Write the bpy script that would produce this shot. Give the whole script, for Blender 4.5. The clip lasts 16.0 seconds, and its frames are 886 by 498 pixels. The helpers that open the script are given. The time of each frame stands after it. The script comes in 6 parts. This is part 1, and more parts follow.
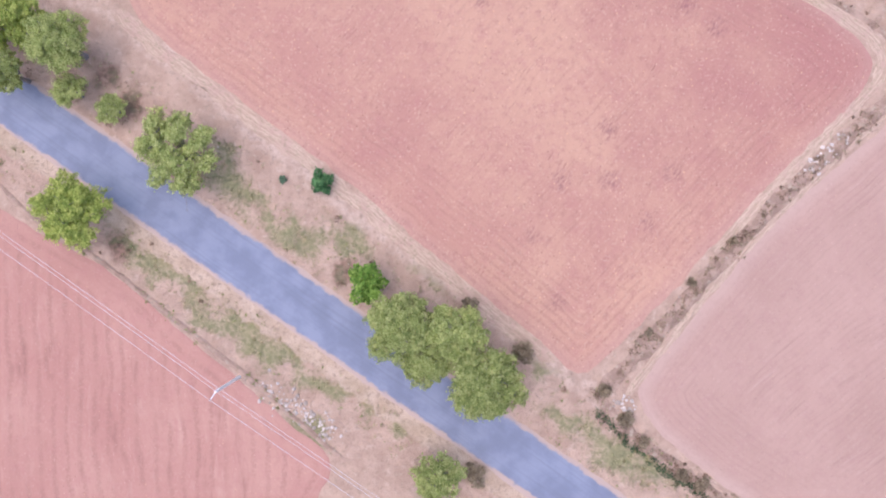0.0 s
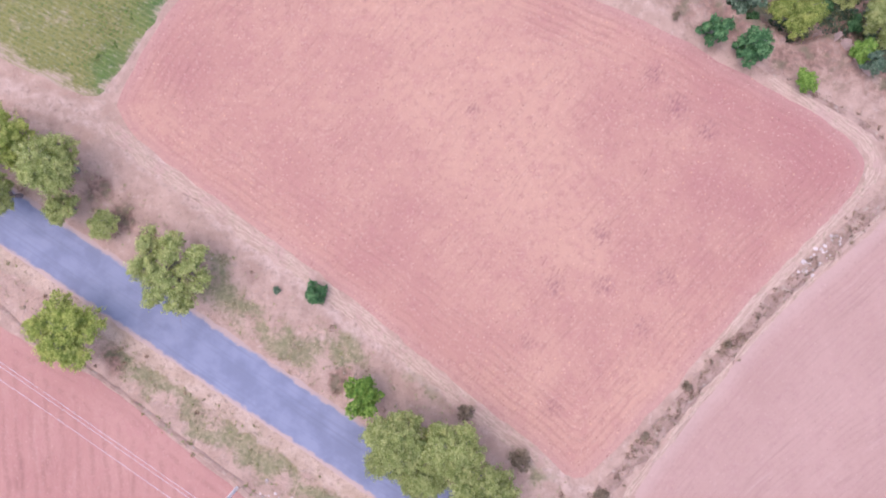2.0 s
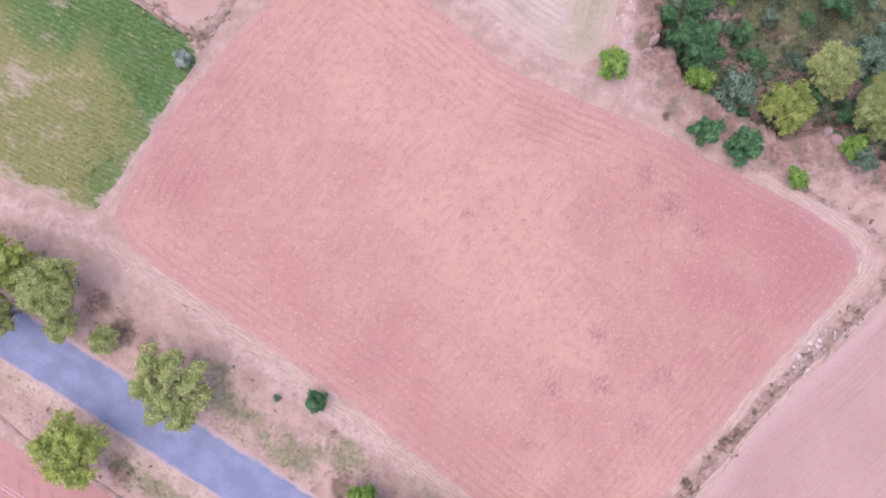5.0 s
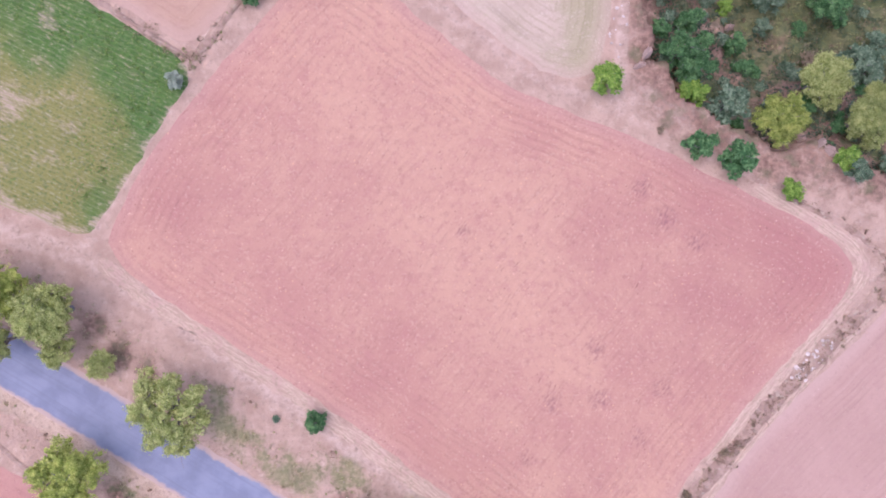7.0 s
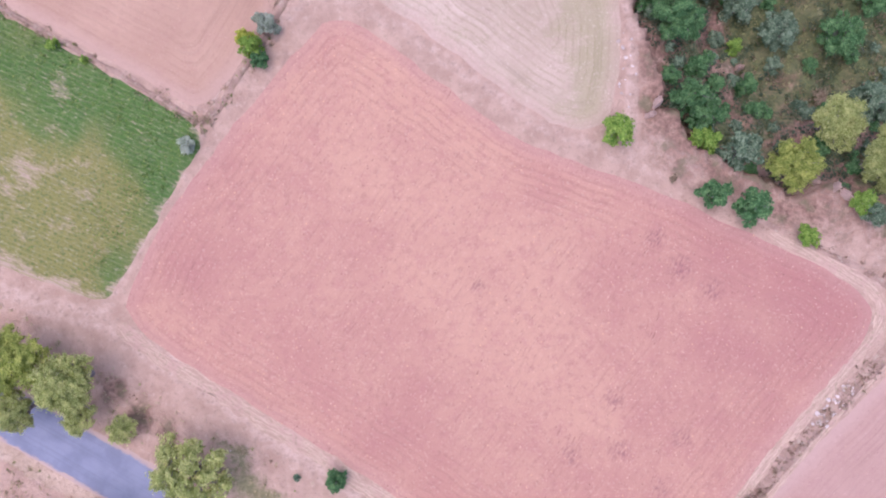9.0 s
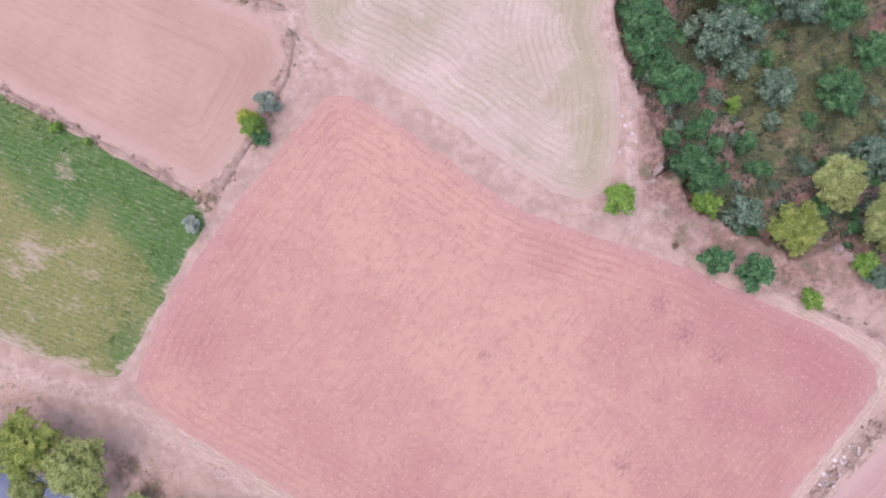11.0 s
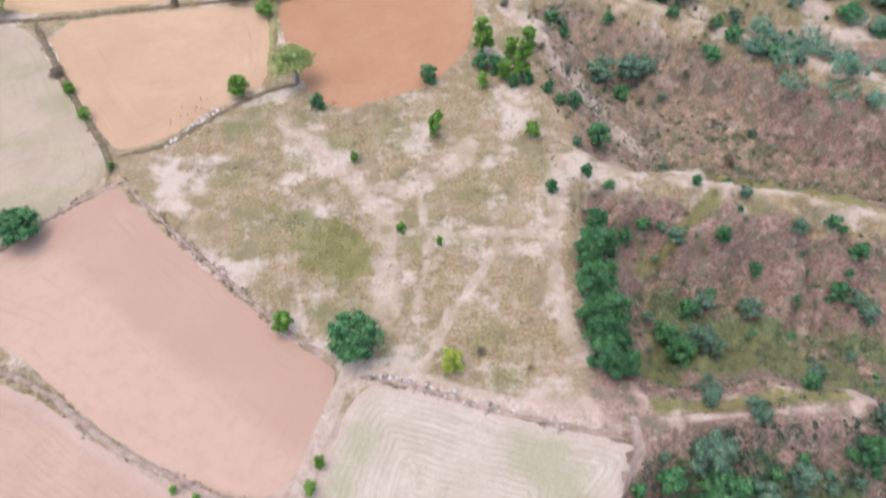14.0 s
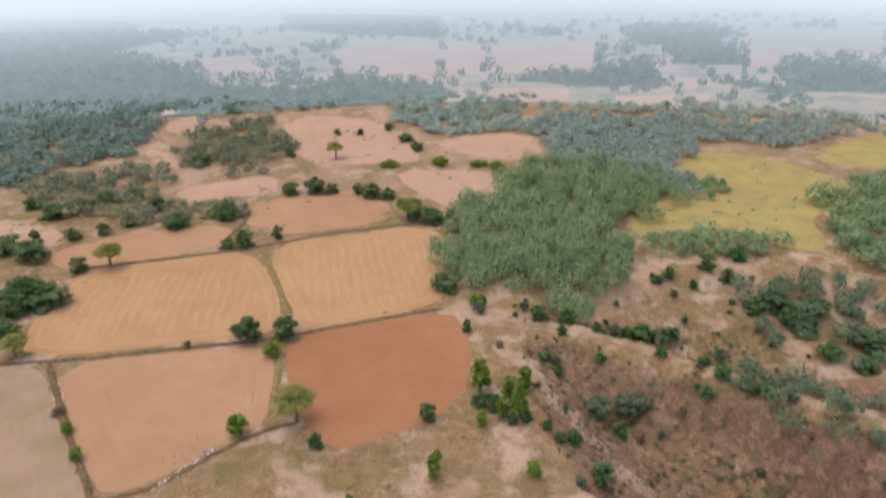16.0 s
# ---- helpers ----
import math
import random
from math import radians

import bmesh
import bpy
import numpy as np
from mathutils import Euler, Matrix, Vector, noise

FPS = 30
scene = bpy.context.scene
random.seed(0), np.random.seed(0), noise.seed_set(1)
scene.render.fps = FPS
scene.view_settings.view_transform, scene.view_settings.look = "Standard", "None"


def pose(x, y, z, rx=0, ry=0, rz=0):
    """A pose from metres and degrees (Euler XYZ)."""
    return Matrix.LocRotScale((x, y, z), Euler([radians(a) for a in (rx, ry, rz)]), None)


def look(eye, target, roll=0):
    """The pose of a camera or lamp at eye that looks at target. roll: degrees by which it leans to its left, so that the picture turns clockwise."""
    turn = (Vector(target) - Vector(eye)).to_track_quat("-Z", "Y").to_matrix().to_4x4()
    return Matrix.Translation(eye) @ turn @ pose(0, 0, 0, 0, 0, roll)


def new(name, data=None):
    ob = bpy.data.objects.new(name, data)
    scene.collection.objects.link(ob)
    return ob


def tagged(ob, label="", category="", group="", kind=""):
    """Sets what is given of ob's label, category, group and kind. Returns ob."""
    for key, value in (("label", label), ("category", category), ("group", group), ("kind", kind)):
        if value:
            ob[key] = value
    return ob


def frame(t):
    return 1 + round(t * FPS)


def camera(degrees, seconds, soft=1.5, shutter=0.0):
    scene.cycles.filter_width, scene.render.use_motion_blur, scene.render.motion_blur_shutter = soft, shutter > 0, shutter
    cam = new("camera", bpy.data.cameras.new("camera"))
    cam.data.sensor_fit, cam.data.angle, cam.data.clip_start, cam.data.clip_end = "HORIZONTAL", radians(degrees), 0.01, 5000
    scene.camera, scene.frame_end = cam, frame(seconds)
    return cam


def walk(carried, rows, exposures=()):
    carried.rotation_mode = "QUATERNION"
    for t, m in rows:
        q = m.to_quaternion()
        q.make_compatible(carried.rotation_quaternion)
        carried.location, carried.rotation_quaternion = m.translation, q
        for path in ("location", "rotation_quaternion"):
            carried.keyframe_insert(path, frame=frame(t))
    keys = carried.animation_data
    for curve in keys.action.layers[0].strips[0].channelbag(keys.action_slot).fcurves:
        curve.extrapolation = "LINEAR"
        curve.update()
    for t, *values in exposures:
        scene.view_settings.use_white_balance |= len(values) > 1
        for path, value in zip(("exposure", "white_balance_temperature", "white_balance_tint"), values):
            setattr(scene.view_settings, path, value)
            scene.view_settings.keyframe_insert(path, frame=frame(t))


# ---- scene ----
# ---- the camera and its flight ----
cam = camera(65.1, 16.0, soft=1.85, shutter=0.5)
PATH = [
    (0, 0.038, -0.008, 92.020, 0.167, 0.000, 0.430),
    (0.5, 0.278, 3.400, 91.982, 0.173, 0.022, 0.276),
    (1, 0.361, 7.073, 91.991, 0.139, -0.056, 0.024),
    (1.5, 0.470, 11.026, 92.072, -0.025, -0.096, -0.259),
    (2, 0.714, 14.660, 92.062, -0.089, -0.063, -0.520),
    (2.5, 0.930, 18.316, 92.182, -0.209, -0.034, -0.836),
    (3, 1.147, 21.720, 92.332, -0.291, -0.026, -1.107),
    (3.5, 1.237, 24.158, 92.484, -0.335, -0.044, -1.319),
    (4, 1.418, 26.108, 92.605, -0.401, -0.017, -1.527),
    (6.5, 1.790, 31.519, 92.776, -0.580, 0.059, -2.709),
    (7, 1.394, 31.667, 92.554, -0.576, -0.484, -2.964),
    (7.5, 0.870, 32.016, 92.400, -0.602, 0.267, -3.165),
    (8, 0.988, 33.145, 92.343, -0.609, 0.295, -3.479),
    (8.5, 1.224, 36.070, 92.404, -0.672, 0.343, -4.016),
    (11, 2.247, 49.394, 93.072, -1.084, 0.648, -6.031),
    (11.5, 2.277, 50.185, 93.044, 5.395, 0.630, -5.925),
    (12, 2.327, 50.338, 93.220, 11.979, 0.682, -5.915),
    (12.5, 2.247, 50.480, 93.419, 18.622, 0.616, -5.929),
    (13, 2.254, 50.277, 93.520, 25.568, 0.670, -5.886),
    (13.5, 2.255, 50.215, 93.572, 32.342, 0.673, -5.881),
    (14, 2.250, 50.174, 93.699, 38.946, 0.716, -5.890),
    (14.5, 2.248, 50.193, 93.860, 45.446, 0.738, -5.879),
    (15, 2.298, 50.343, 94.232, 52.091, 0.733, -5.896),
    (15.5, 2.212, 50.271, 94.512, 59.056, 0.742, -5.987),
    (16, 2.236, 50.501, 95.141, 65.851, 0.783, -6.076),
]
EXPOSURES = [(0.0, 0.64, 5560, 17), (2.5, 0.62, 5540, 27), (8.5, 0.60, 5530, 29), (11.0, 0.57, 5540, 25), (11.4, 0.59, 5480, 10), (13.0, 0.76, 5200, 6), (14.0, 0.74, 5420, 7), (14.5, 0.70, 5750, 8), (15.1, 0.62, 6150, 9), (15.55, 0.43, 6500, 12), (16.0, 0.0, 7000, 16)]
walk(cam, [(t, pose(x, y, z, rx, ry, rz)) for t, x, y, z, rx, ry, rz in PATH], EXPOSURES)

# ---- sky and sun: a bright, hazy sky with a soft sun ----
world = bpy.data.worlds.new("sky")
scene.world = world
world.use_nodes = True
sky = world.node_tree.nodes.new("ShaderNodeTexSky")
sky.sky_type, sky.sun_disc = "NISHITA", False
sky.sun_elevation, sky.sun_rotation = radians(76), radians(280)
sky.air_density, sky.dust_density, sky.ozone_density = 1.0, 4.0, 1.0
world.node_tree.nodes["Background"].inputs["Strength"].default_value = 0.165
world.node_tree.links.new(sky.outputs[0], world.node_tree.nodes["Background"].inputs["Color"])
sun = new("sun", bpy.data.lights.new("sun", "SUN"))
sun.data.energy, sun.data.angle, sun.data.color = 0.9, radians(120), (1.0, 0.95, 0.87)
high, side = radians(76), radians(280)
sun.matrix_world = look((0, 0, 300), (-100 * math.cos(high) * math.sin(side), -100 * math.cos(high) * math.cos(side), 300 - 100 * math.sin(high)))

# ---- the lie of the land ----
# The plateau of fields ends at this edge; east of it lie ravines between narrow spurs.
PLATEAU = [(160, 2), (75, 26), (63, 36.5), (56, 40), (53, 42), (49.5, 40.8), (47, 41.2), (42, 44.2), (36, 47.8), (33.6, 51), (32.6, 53.6), (29.6, 54.6), (31.6, 57.5), (28.5, 66), (27, 73), (26.5, 79), (31, 86),
           (33, 91), (29, 98), (27.5, 107), (30.5, 127), (34, 147), (33, 158), (31, 175), (34, 190), (33, 204), (25, 217), (24, 240), (24, 700)]
SPURS = [[(33, 91), (40, 90.5), (50, 90), (57, 90), (66, 89)],
         [(34, 146), (44, 140.5), (59, 136), (74, 131), (88, 124), (120, 108), (170, 90)],
         [(25, 217), (37, 208.5), (55, 203), (67, 194), (83, 181), (97, 167), (108, 159), (150, 135), (190, 120)]]


def line_dist(x, y, pts):
    """Distance from points to a polyline."""
    d = np.full(np.shape(x), 1e9)
    for (ax, ay), (bx, by) in zip(pts, pts[1:]):
        ux, uy = bx - ax, by - ay
        k = np.clip(((x - ax) * ux + (y - ay) * uy) / (ux * ux + uy * uy + 1e-9), 0, 1)
        d = np.minimum(d, np.hypot(x - ax - k * ux, y - ay - k * uy))
    return d


def inside(x, y, pts):
    """Whether points lie in a polygon."""
    got = np.zeros(np.shape(x), bool)
    for (ax, ay), (bx, by) in zip(pts, pts[1:] + pts[:1]):
        if ay != by:
            got ^= ((ay > y) != (by > y)) & (x < (bx - ax) * (y - ay) / (by - ay) + ax)
    return got


def smooth(a, b, v):
    k = np.clip((v - a) / (b - a), 0, 1)
    return k * k * (3 - 2 * k)


def waves(x, y, size, seed=0):
    """A cheap smooth noise, about -1 to 1, of a given size in metres."""
    out = 0
    for i in range(5):
        a = seed * 1.7 + i * 2.4
        f = 2 * math.pi / size * (0.7 + 0.23 * i)
        out = out + np.sin(f * (x * math.cos(a) + y * math.sin(a)) + 3.1 * i + seed + 1.3 * np.sin(f * 0.6 * (y * math.cos(a) - x * math.sin(a)) + seed * 2.2))
    return out / 3.2


def ravine(x, y):
    """How far a place lies from the plateau and its spurs."""
    d = line_dist(x, y, PLATEAU)
    d = np.where(inside(x, y, PLATEAU + [(-900, 700), (-900, -900), (900, -900), (900, 2)]), 0, d)
    for spur in SPURS:
        d = np.minimum(d, line_dist(x, y, spur))
    return d


def height(x, y):
    x, y = np.asarray(x, float), np.asarray(y, float)
    r = ravine(x, y)
    d = r + 1.2 * waves(x, y, 14, 3) * smooth(0, 3, r)
    deep = 13.0 * (1 - smooth(195, 240, y)) * (1 - smooth(170, 260, x)) * (1 - 0.6 * smooth(146, 160, y) * smooth(62, 40, x))
    slope = smooth(0, 6, d) * deep / 13.0 * (1 - 0.65 * smooth(146, 158, y) * smooth(72, 56, x))
    near_rim = 1 - smooth(76, 92, y)
    cut = 3.2 * near_rim * deep / 13.0
    jag = d + 0.6 * waves(x, y, 3.1, 8) * smooth(0, 1, r)
    return -(deep - cut) * smooth(0.5, 19, d) - cut * smooth(0.5, 1.3, jag) * smooth(0.05, 0.4, r) - (1 - near_rim) * (1 - smooth(146, 158, y) * smooth(70, 56, x)) * 1.5 * (deep / 13.0) * smooth(-0.1, 0.6, waves(x, y, 24, 4)) * smooth(0.7, 1.5, d + 0.5 * waves(x, y, 3.1, 8) * smooth(0, 1, r)) * smooth(0.1, 0.5, r) + slope * (0.9 * waves(x, y, 10, 5) + 0.45 * waves(x, y, 4.6, 6)) + 0.06 * waves(x, y, 11, 1)

# ---- materials ----
class Nodes:
    """A short way to write node materials."""

    def __init__(self, name):
        self.mat = bpy.data.materials.new(name)
        self.mat.use_nodes = True
        self.tree = self.mat.node_tree
        self.bsdf = self.tree.nodes["Principled BSDF"]

    def put(self, socket, value):
        if isinstance(value, bpy.types.NodeSocket):
            self.tree.links.new(value, socket)
        elif isinstance(value, (tuple, list)) and len(value) == 3 and socket.type == "RGBA":
            socket.default_value = (*value, 1)
        else:
            socket.default_value = value

    def node(self, kind, ins=(), operation="", data_type="", blend_type="", attribute_name="", feature="", interpolation_type=""):
        n = self.tree.nodes.new("ShaderNode" + kind)
        if operation:
            n.operation = operation
        if data_type:
            n.data_type, n.blend_type = data_type, blend_type
        if attribute_name:
            n.attribute_name = attribute_name
        if feature:
            n.feature = feature
        if interpolation_type:
            n.interpolation_type = interpolation_type
        for key, value in dict(ins).items():
            self.put(n.inputs[key], value)
        return n

    def math(self, op, a, b=0.0):
        return self.node("Math", {0: a, 1: b}, operation=op).outputs[0]

    def attr(self, name):
        return self.node("Attribute", attribute_name=name).outputs["Fac"]

    def place(self):
        return self.node("NewGeometry").outputs["Position"]

    def noise(self, vector, scale, detail=4.0, rough=0.55):
        return self.node("TexNoise", {"Vector": vector, "Scale": scale, "Detail": detail, "Roughness": rough}).outputs["Fac"]

    def step(self, value, low, high, to_low=0.0, to_high=1.0):
        return self.node("MapRange", {0: value, 1: low, 2: high, 3: to_low, 4: to_high}, interpolation_type="SMOOTHSTEP").outputs[0]

    def mix(self, fac, a, b, blend="MIX"):
        n = self.node("Mix", data_type="RGBA", blend_type=blend)
        self.put(n.inputs[0], fac), self.put(n.inputs[6], a), self.put(n.inputs[7], b)
        return n.outputs[2]

    def combine(self, x, y, z=0.0):
        return self.node("CombineXYZ", {0: x, 1: y, 2: z}).outputs[0]

    def bump(self, heightmap, strength, distance):
        n = self.node("Bump", {"Height": heightmap, "Strength": strength, "Distance": distance})
        self.put(self.bsdf.inputs["Normal"], n.outputs[0])

    def done(self, colour, rough=0.95, spec=0.15):
        self.put(self.bsdf.inputs["Base Color"], colour)
        self.put(self.bsdf.inputs["Roughness"], rough)
        self.bsdf.inputs["Specular IOR Level"].default_value = spec
        return self.mat


def ground_material():
    """Dry earth, straw, green scrub and red ravine soil, laid out by the ground's own masks."""
    n = Nodes("dry_ground")
    p = n.place()
    big, mid, fine, grit = n.noise(p, 0.06), n.noise(p, 0.35, 6), n.noise(p, 1.6, 5), n.noise(p, 7.0, 3)
    earth = n.mix(n.step(mid, 0.35, 0.65), (0.46, 0.312, 0.222), (0.375, 0.245, 0.172))
    earth = n.mix(n.math("MULTIPLY", n.step(fine, 0.52, 0.72), 0.42), earth, (0.25, 0.18, 0.115))
    earth = n.mix(n.math("MULTIPLY", n.step(n.noise(p, 0.9, 6, 0.7), 0.54, 0.66), 0.5), earth, (0.53, 0.39, 0.29))
    straw = n.mix(n.step(fine, 0.35, 0.65), (0.345, 0.235, 0.122), (0.23, 0.155, 0.074))
    straw = n.mix(n.math("MULTIPLY", n.step(mid, 0.44, 0.70), 0.7), straw, (0.44, 0.315, 0.22))
    straw = n.mix(n.math("MULTIPLY", n.step(n.noise(p, 0.15, 6, 0.65), 0.5, 0.62), 0.7), straw, (0.20, 0.155, 0.075))
    straw = n.mix(n.math("MULTIPLY", n.step(big, 0.5, 0.68), 0.6), straw, (0.19, 0.165, 0.065))
    straw = n.mix(n.math("MULTIPLY", n.step(n.noise(p, 0.09, 6, 0.65), 0.50, 0.62), 0.75), straw, (0.56, 0.42, 0.32))
    straw = n.mix(n.math("MULTIPLY", n.step(n.noise(p, 0.12, 6, 0.65), 0.44, 0.34), 0.6), straw, (0.23, 0.155, 0.085))
    c = n.mix(n.step(n.math("ADD", n.attr("dry"), n.math("MULTIPLY", n.math("SUBTRACT", mid, 0.5), 0.9)), 0.3, 0.7), earth, straw)
    red = n.mix(n.step(fine, 0.35, 0.68), (0.30, 0.178, 0.124), (0.172, 0.103, 0.07))
    red = n.mix(n.math("MULTIPLY", n.step(mid, 0.48, 0.66), 0.65), red, (0.15, 0.145, 0.075))
    red = n.mix(n.math("MULTIPLY", n.step(n.noise(p, 0.5, 6, 0.65), 0.52, 0.66), 0.7), red, (0.43, 0.285, 0.20))
    c = n.mix(n.step(n.math("ADD", n.attr("ravine"), n.math("MULTIPLY", n.math("SUBTRACT", mid, 0.5), 0.9)), 0.3, 0.7), c, red)
    grass = n.mix(n.step(n.attr("ravine"), 0.2, 0.7), n.mix(n.step(fine, 0.35, 0.65), (0.265, 0.235, 0.115), (0.19, 0.185, 0.08)), n.mix(n.step(fine, 0.35, 0.65), (0.135, 0.165, 0.055), (0.075, 0.105, 0.038)))
    grass = n.mix(n.math("MULTIPLY", n.step(n.noise(p, 0.13, 4), 0.5, 0.66), 0.45), grass, (0.17, 0.155, 0.075))
    grass = n.mix(n.math("MULTIPLY", n.step(n.noise(p, 0.8, 5), 0.54, 0.72), 0.35), grass, (0.13, 0.14, 0.06))
    grass = n.mix(n.math("MULTIPLY", n.attr("dry"), 1.0), grass, n.mix(n.step(mid, 0.3, 0.7), (0.14, 0.12, 0.028), (0.235, 0.185, 0.06)))
    wet = n.math("ADD", n.attr("green"), n.math("MULTIPLY", n.math("SUBTRACT", n.math("ADD", n.math("MULTIPLY", fine, 0.55), n.math("MULTIPLY", mid, 0.45)), 0.5), 1.5))
    c = n.mix(n.math("MULTIPLY", n.step(wet, 0.25, 0.85), 0.85), c, grass)
    dust = n.mix(n.step(n.noise(p, 0.7, 6, 0.65), 0.36, 0.64), (0.53, 0.385, 0.29), (0.41, 0.28, 0.20))
    dust = n.mix(n.math("MULTIPLY", n.attr("dry"), 0.75), dust, n.mix(n.step(mid, 0.3, 0.7), (0.56, 0.41, 0.295), (0.42, 0.295, 0.195)))
    dust = n.mix(n.math("MULTIPLY", n.step(fine, 0.52, 0.68), 0.55), dust, (0.27, 0.185, 0.135))
    worn = n.math("ADD", n.attr("bare"), n.math("MULTIPLY", n.math("SUBTRACT", n.math("ADD", n.math("MULTIPLY", fine, 0.5), n.math("MULTIPLY", n.noise(p, 0.45, 6, 0.7), 0.5)), 0.5), 1.9))
    c = n.mix(n.math("MULTIPLY", n.step(worn, 0.25, 0.85), 0.85), c, dust)
    c = n.mix(n.math("MULTIPLY", n.step(grit, 0.6, 0.75), 0.35), c, (0.10, 0.075, 0.05))
    n.bump(n.math("ADD", fine, n.math("MULTIPLY", grit, 0.35)), 0.9, 0.3)
    return n.done(c)


def field_material(name, light, dark, clod, rows=2.0, contrast=0.5, green=None, headland=9.0, edge_tone=None, far=False, spacing=0.0, line_tone=None, line=0.5, crumb=1.0, ring=1.0, within=1.0, lush=0.52, broken=4.4, specks=1.0):
    """Ploughed or stubble soil: broken furrows along the rows, and round the headland along the edge."""
    n = Nodes(name)
    p = n.place()
    row, along, edge = n.attr("row"), n.attr("along"), n.attr("edge")
    wide, mid, fine, grit = n.noise(p, 0.028, 2), n.noise(p, 0.11, 6, 0.6), n.noise(p, 2.2, 5), n.noise(p, 6.0, 3)
    wob = n.noise(p, 0.07, 2)
    head = n.step(n.math("ADD", edge, n.math("MULTIPLY", n.math("SUBTRACT", mid, 0.5), 8.0)), headland - 3, headland + 3)
    straight = n.math("ADD", row, n.math("MULTIPLY", wob, 3.0))
    round_about = n.math("ADD", edge, n.math("MULTIPLY", wob, 1.2))
    inner = n.noise(n.combine(n.math("MULTIPLY", straight, rows), n.math("MULTIPLY", along, 0.12), 0.0), 1.0, 3.0, 0.65)
    around = n.noise(n.combine(n.math("MULTIPLY", round_about, rows), n.math("MULTIPLY", n.math("ADD", along, row), 0.04), 4.0), 1.0, 2.5, 0.65)
    k = n.node("Mix", {0: head, 2: around, 3: inner}).outputs[0]
    broad = n.math("ADD", n.math("ADD", n.math("MULTIPLY", wide, 0.5), n.math("MULTIPLY", mid, 0.5)), n.math("MULTIPLY", n.attr("tone"), 0.3))
    c = n.mix(n.step(broad, 0.26, 0.74), dark, light)
    c = n.mix(n.math("MULTIPLY", n.step(n.noise(p, 0.5, 6, 0.7), 0.46, 0.66), 0.35), c, tuple(0.45 * a + 0.55 * b for a, b in zip(dark, (dark[0], dark[1] * 0.9, dark[2] * 1.05))))
    worn = n.step(n.noise(p, 0.09, 4), 0.40, 0.62, 0.25, 1.0)
    c = n.mix(n.math("MULTIPLY", n.math("MULTIPLY", n.step(k, 0.52, 0.74), contrast), worn), c, tuple(v * 0.68 for v in dark))
    c = n.mix(n.math("MULTIPLY", n.math("MULTIPLY", n.step(k, 0.46, 0.28), contrast * 0.7), worn), c, clod)
    if green:
        thick = n.math("ADD", n.math("ADD", n.math("MULTIPLY", n.noise(p, 0.10, 5, 0.6), 0.75), n.math("MULTIPLY", fine, 0.35)), n.math("MULTIPLY", n.attr("lush"), 0.25))
        c = n.mix(n.math("MULTIPLY", n.step(thick, lush, lush + 0.16), 0.6), c, green)
    if spacing:
        turn = 2 * math.pi / spacing
        a = n.math("SINE", n.math("MULTIPLY", straight, turn))
        b = n.math("SINE", n.math("MULTIPLY", round_about, turn))
        ridge = n.node("Mix", {0: head, 2: b, 3: a}).outputs[0]
        there = n.node("Mix", {0: head, 2: ring, 3: within}).outputs[0]
        ridge = n.step(n.math("ADD", ridge, n.math("MULTIPLY", n.math("SUBTRACT", fine, 0.5), broken)), 0.1, 1.3)
        lines = n.math("MULTIPLY", n.math("MULTIPLY", ridge, there), n.step(n.noise(p, 0.17, 4), 0.34, 0.60, 0.12, 1.0))
        c = n.mix(n.math("MULTIPLY", lines, line), c, line_tone or tuple(v * 0.65 for v in dark))
    if edge_tone:
        c = n.mix(n.math("MULTIPLY", n.step(n.math("ADD", edge, n.math("MULTIPLY", n.math("SUBTRACT", fine, 0.5), 2.0)), 2.6, 0.2), 0.5), c, edge_tone)
    if not far:
        scratch = n.noise(n.combine(n.math("MULTIPLY", straight, 5.0), n.math("MULTIPLY", along, 0.5), 9.0), 1.0, 3.0, 0.6)
        scratch = n.math("MULTIPLY", n.step(scratch, 0.60, 0.70), n.step(n.noise(p, 0.13, 4), 0.46, 0.62))
        c = n.mix(n.math("MULTIPLY", scratch, 0.55 * crumb), c, tuple(v * 0.52 for v in dark))
        crumbs = n.math("MULTIPLY", n.step(n.noise(p, 4.2, 5, 0.75), 0.57, 0.70), n.step(n.noise(p, 0.3, 4), 0.40, 0.62))
        c = n.mix(n.math("MULTIPLY", crumbs, 0.6 * crumb), c, tuple(min(0.75, v * 1.2) for v in clod))
        c = n.mix(n.math("MULTIPLY", n.step(n.noise(p, 0.9, 6, 0.7), 0.50, 0.68), 0.32 * crumb), c, tuple(v * 0.8 for v in dark))
        c = n.mix(n.math("MULTIPLY", n.step(fine, 0.54, 0.70), 0.35 * crumb), c, clod)
        c = n.mix(n.math("MULTIPLY", n.step(grit, 0.60, 0.74), 0.35 * crumb), c, tuple(v * 0.5 for v in dark))
        for cells, size, tone, much in ((1.5, 0.15, tuple(min(0.8, v * 1.35) for v in clod), 0.42), (1.1, 0.14, (clod[0] * 1.25, clod[1] * 1.15, clod[2] * 0.85), 0.30), (1.3, 0.15, tuple(v * 0.4 for v in dark), 0.22)):
            spot = n.node("TexVoronoi", {"Vector": p, "Scale": cells}, feature="F1")
            some = n.step(n.node("SeparateColor", {0: spot.outputs["Color"]}).outputs[0], much, much - 0.05)
            c = n.mix(n.math("MULTIPLY", n.math("MULTIPLY", n.step(spot.outputs["Distance"], size, size * 0.4), some), 0.58 * crumb * specks), c, tone)
        hatch = n.noise(n.combine(n.math("MULTIPLY", straight, 3.0), n.math("MULTIPLY", along, 1.0), 2.0), 1.0, 4.0, 0.7)
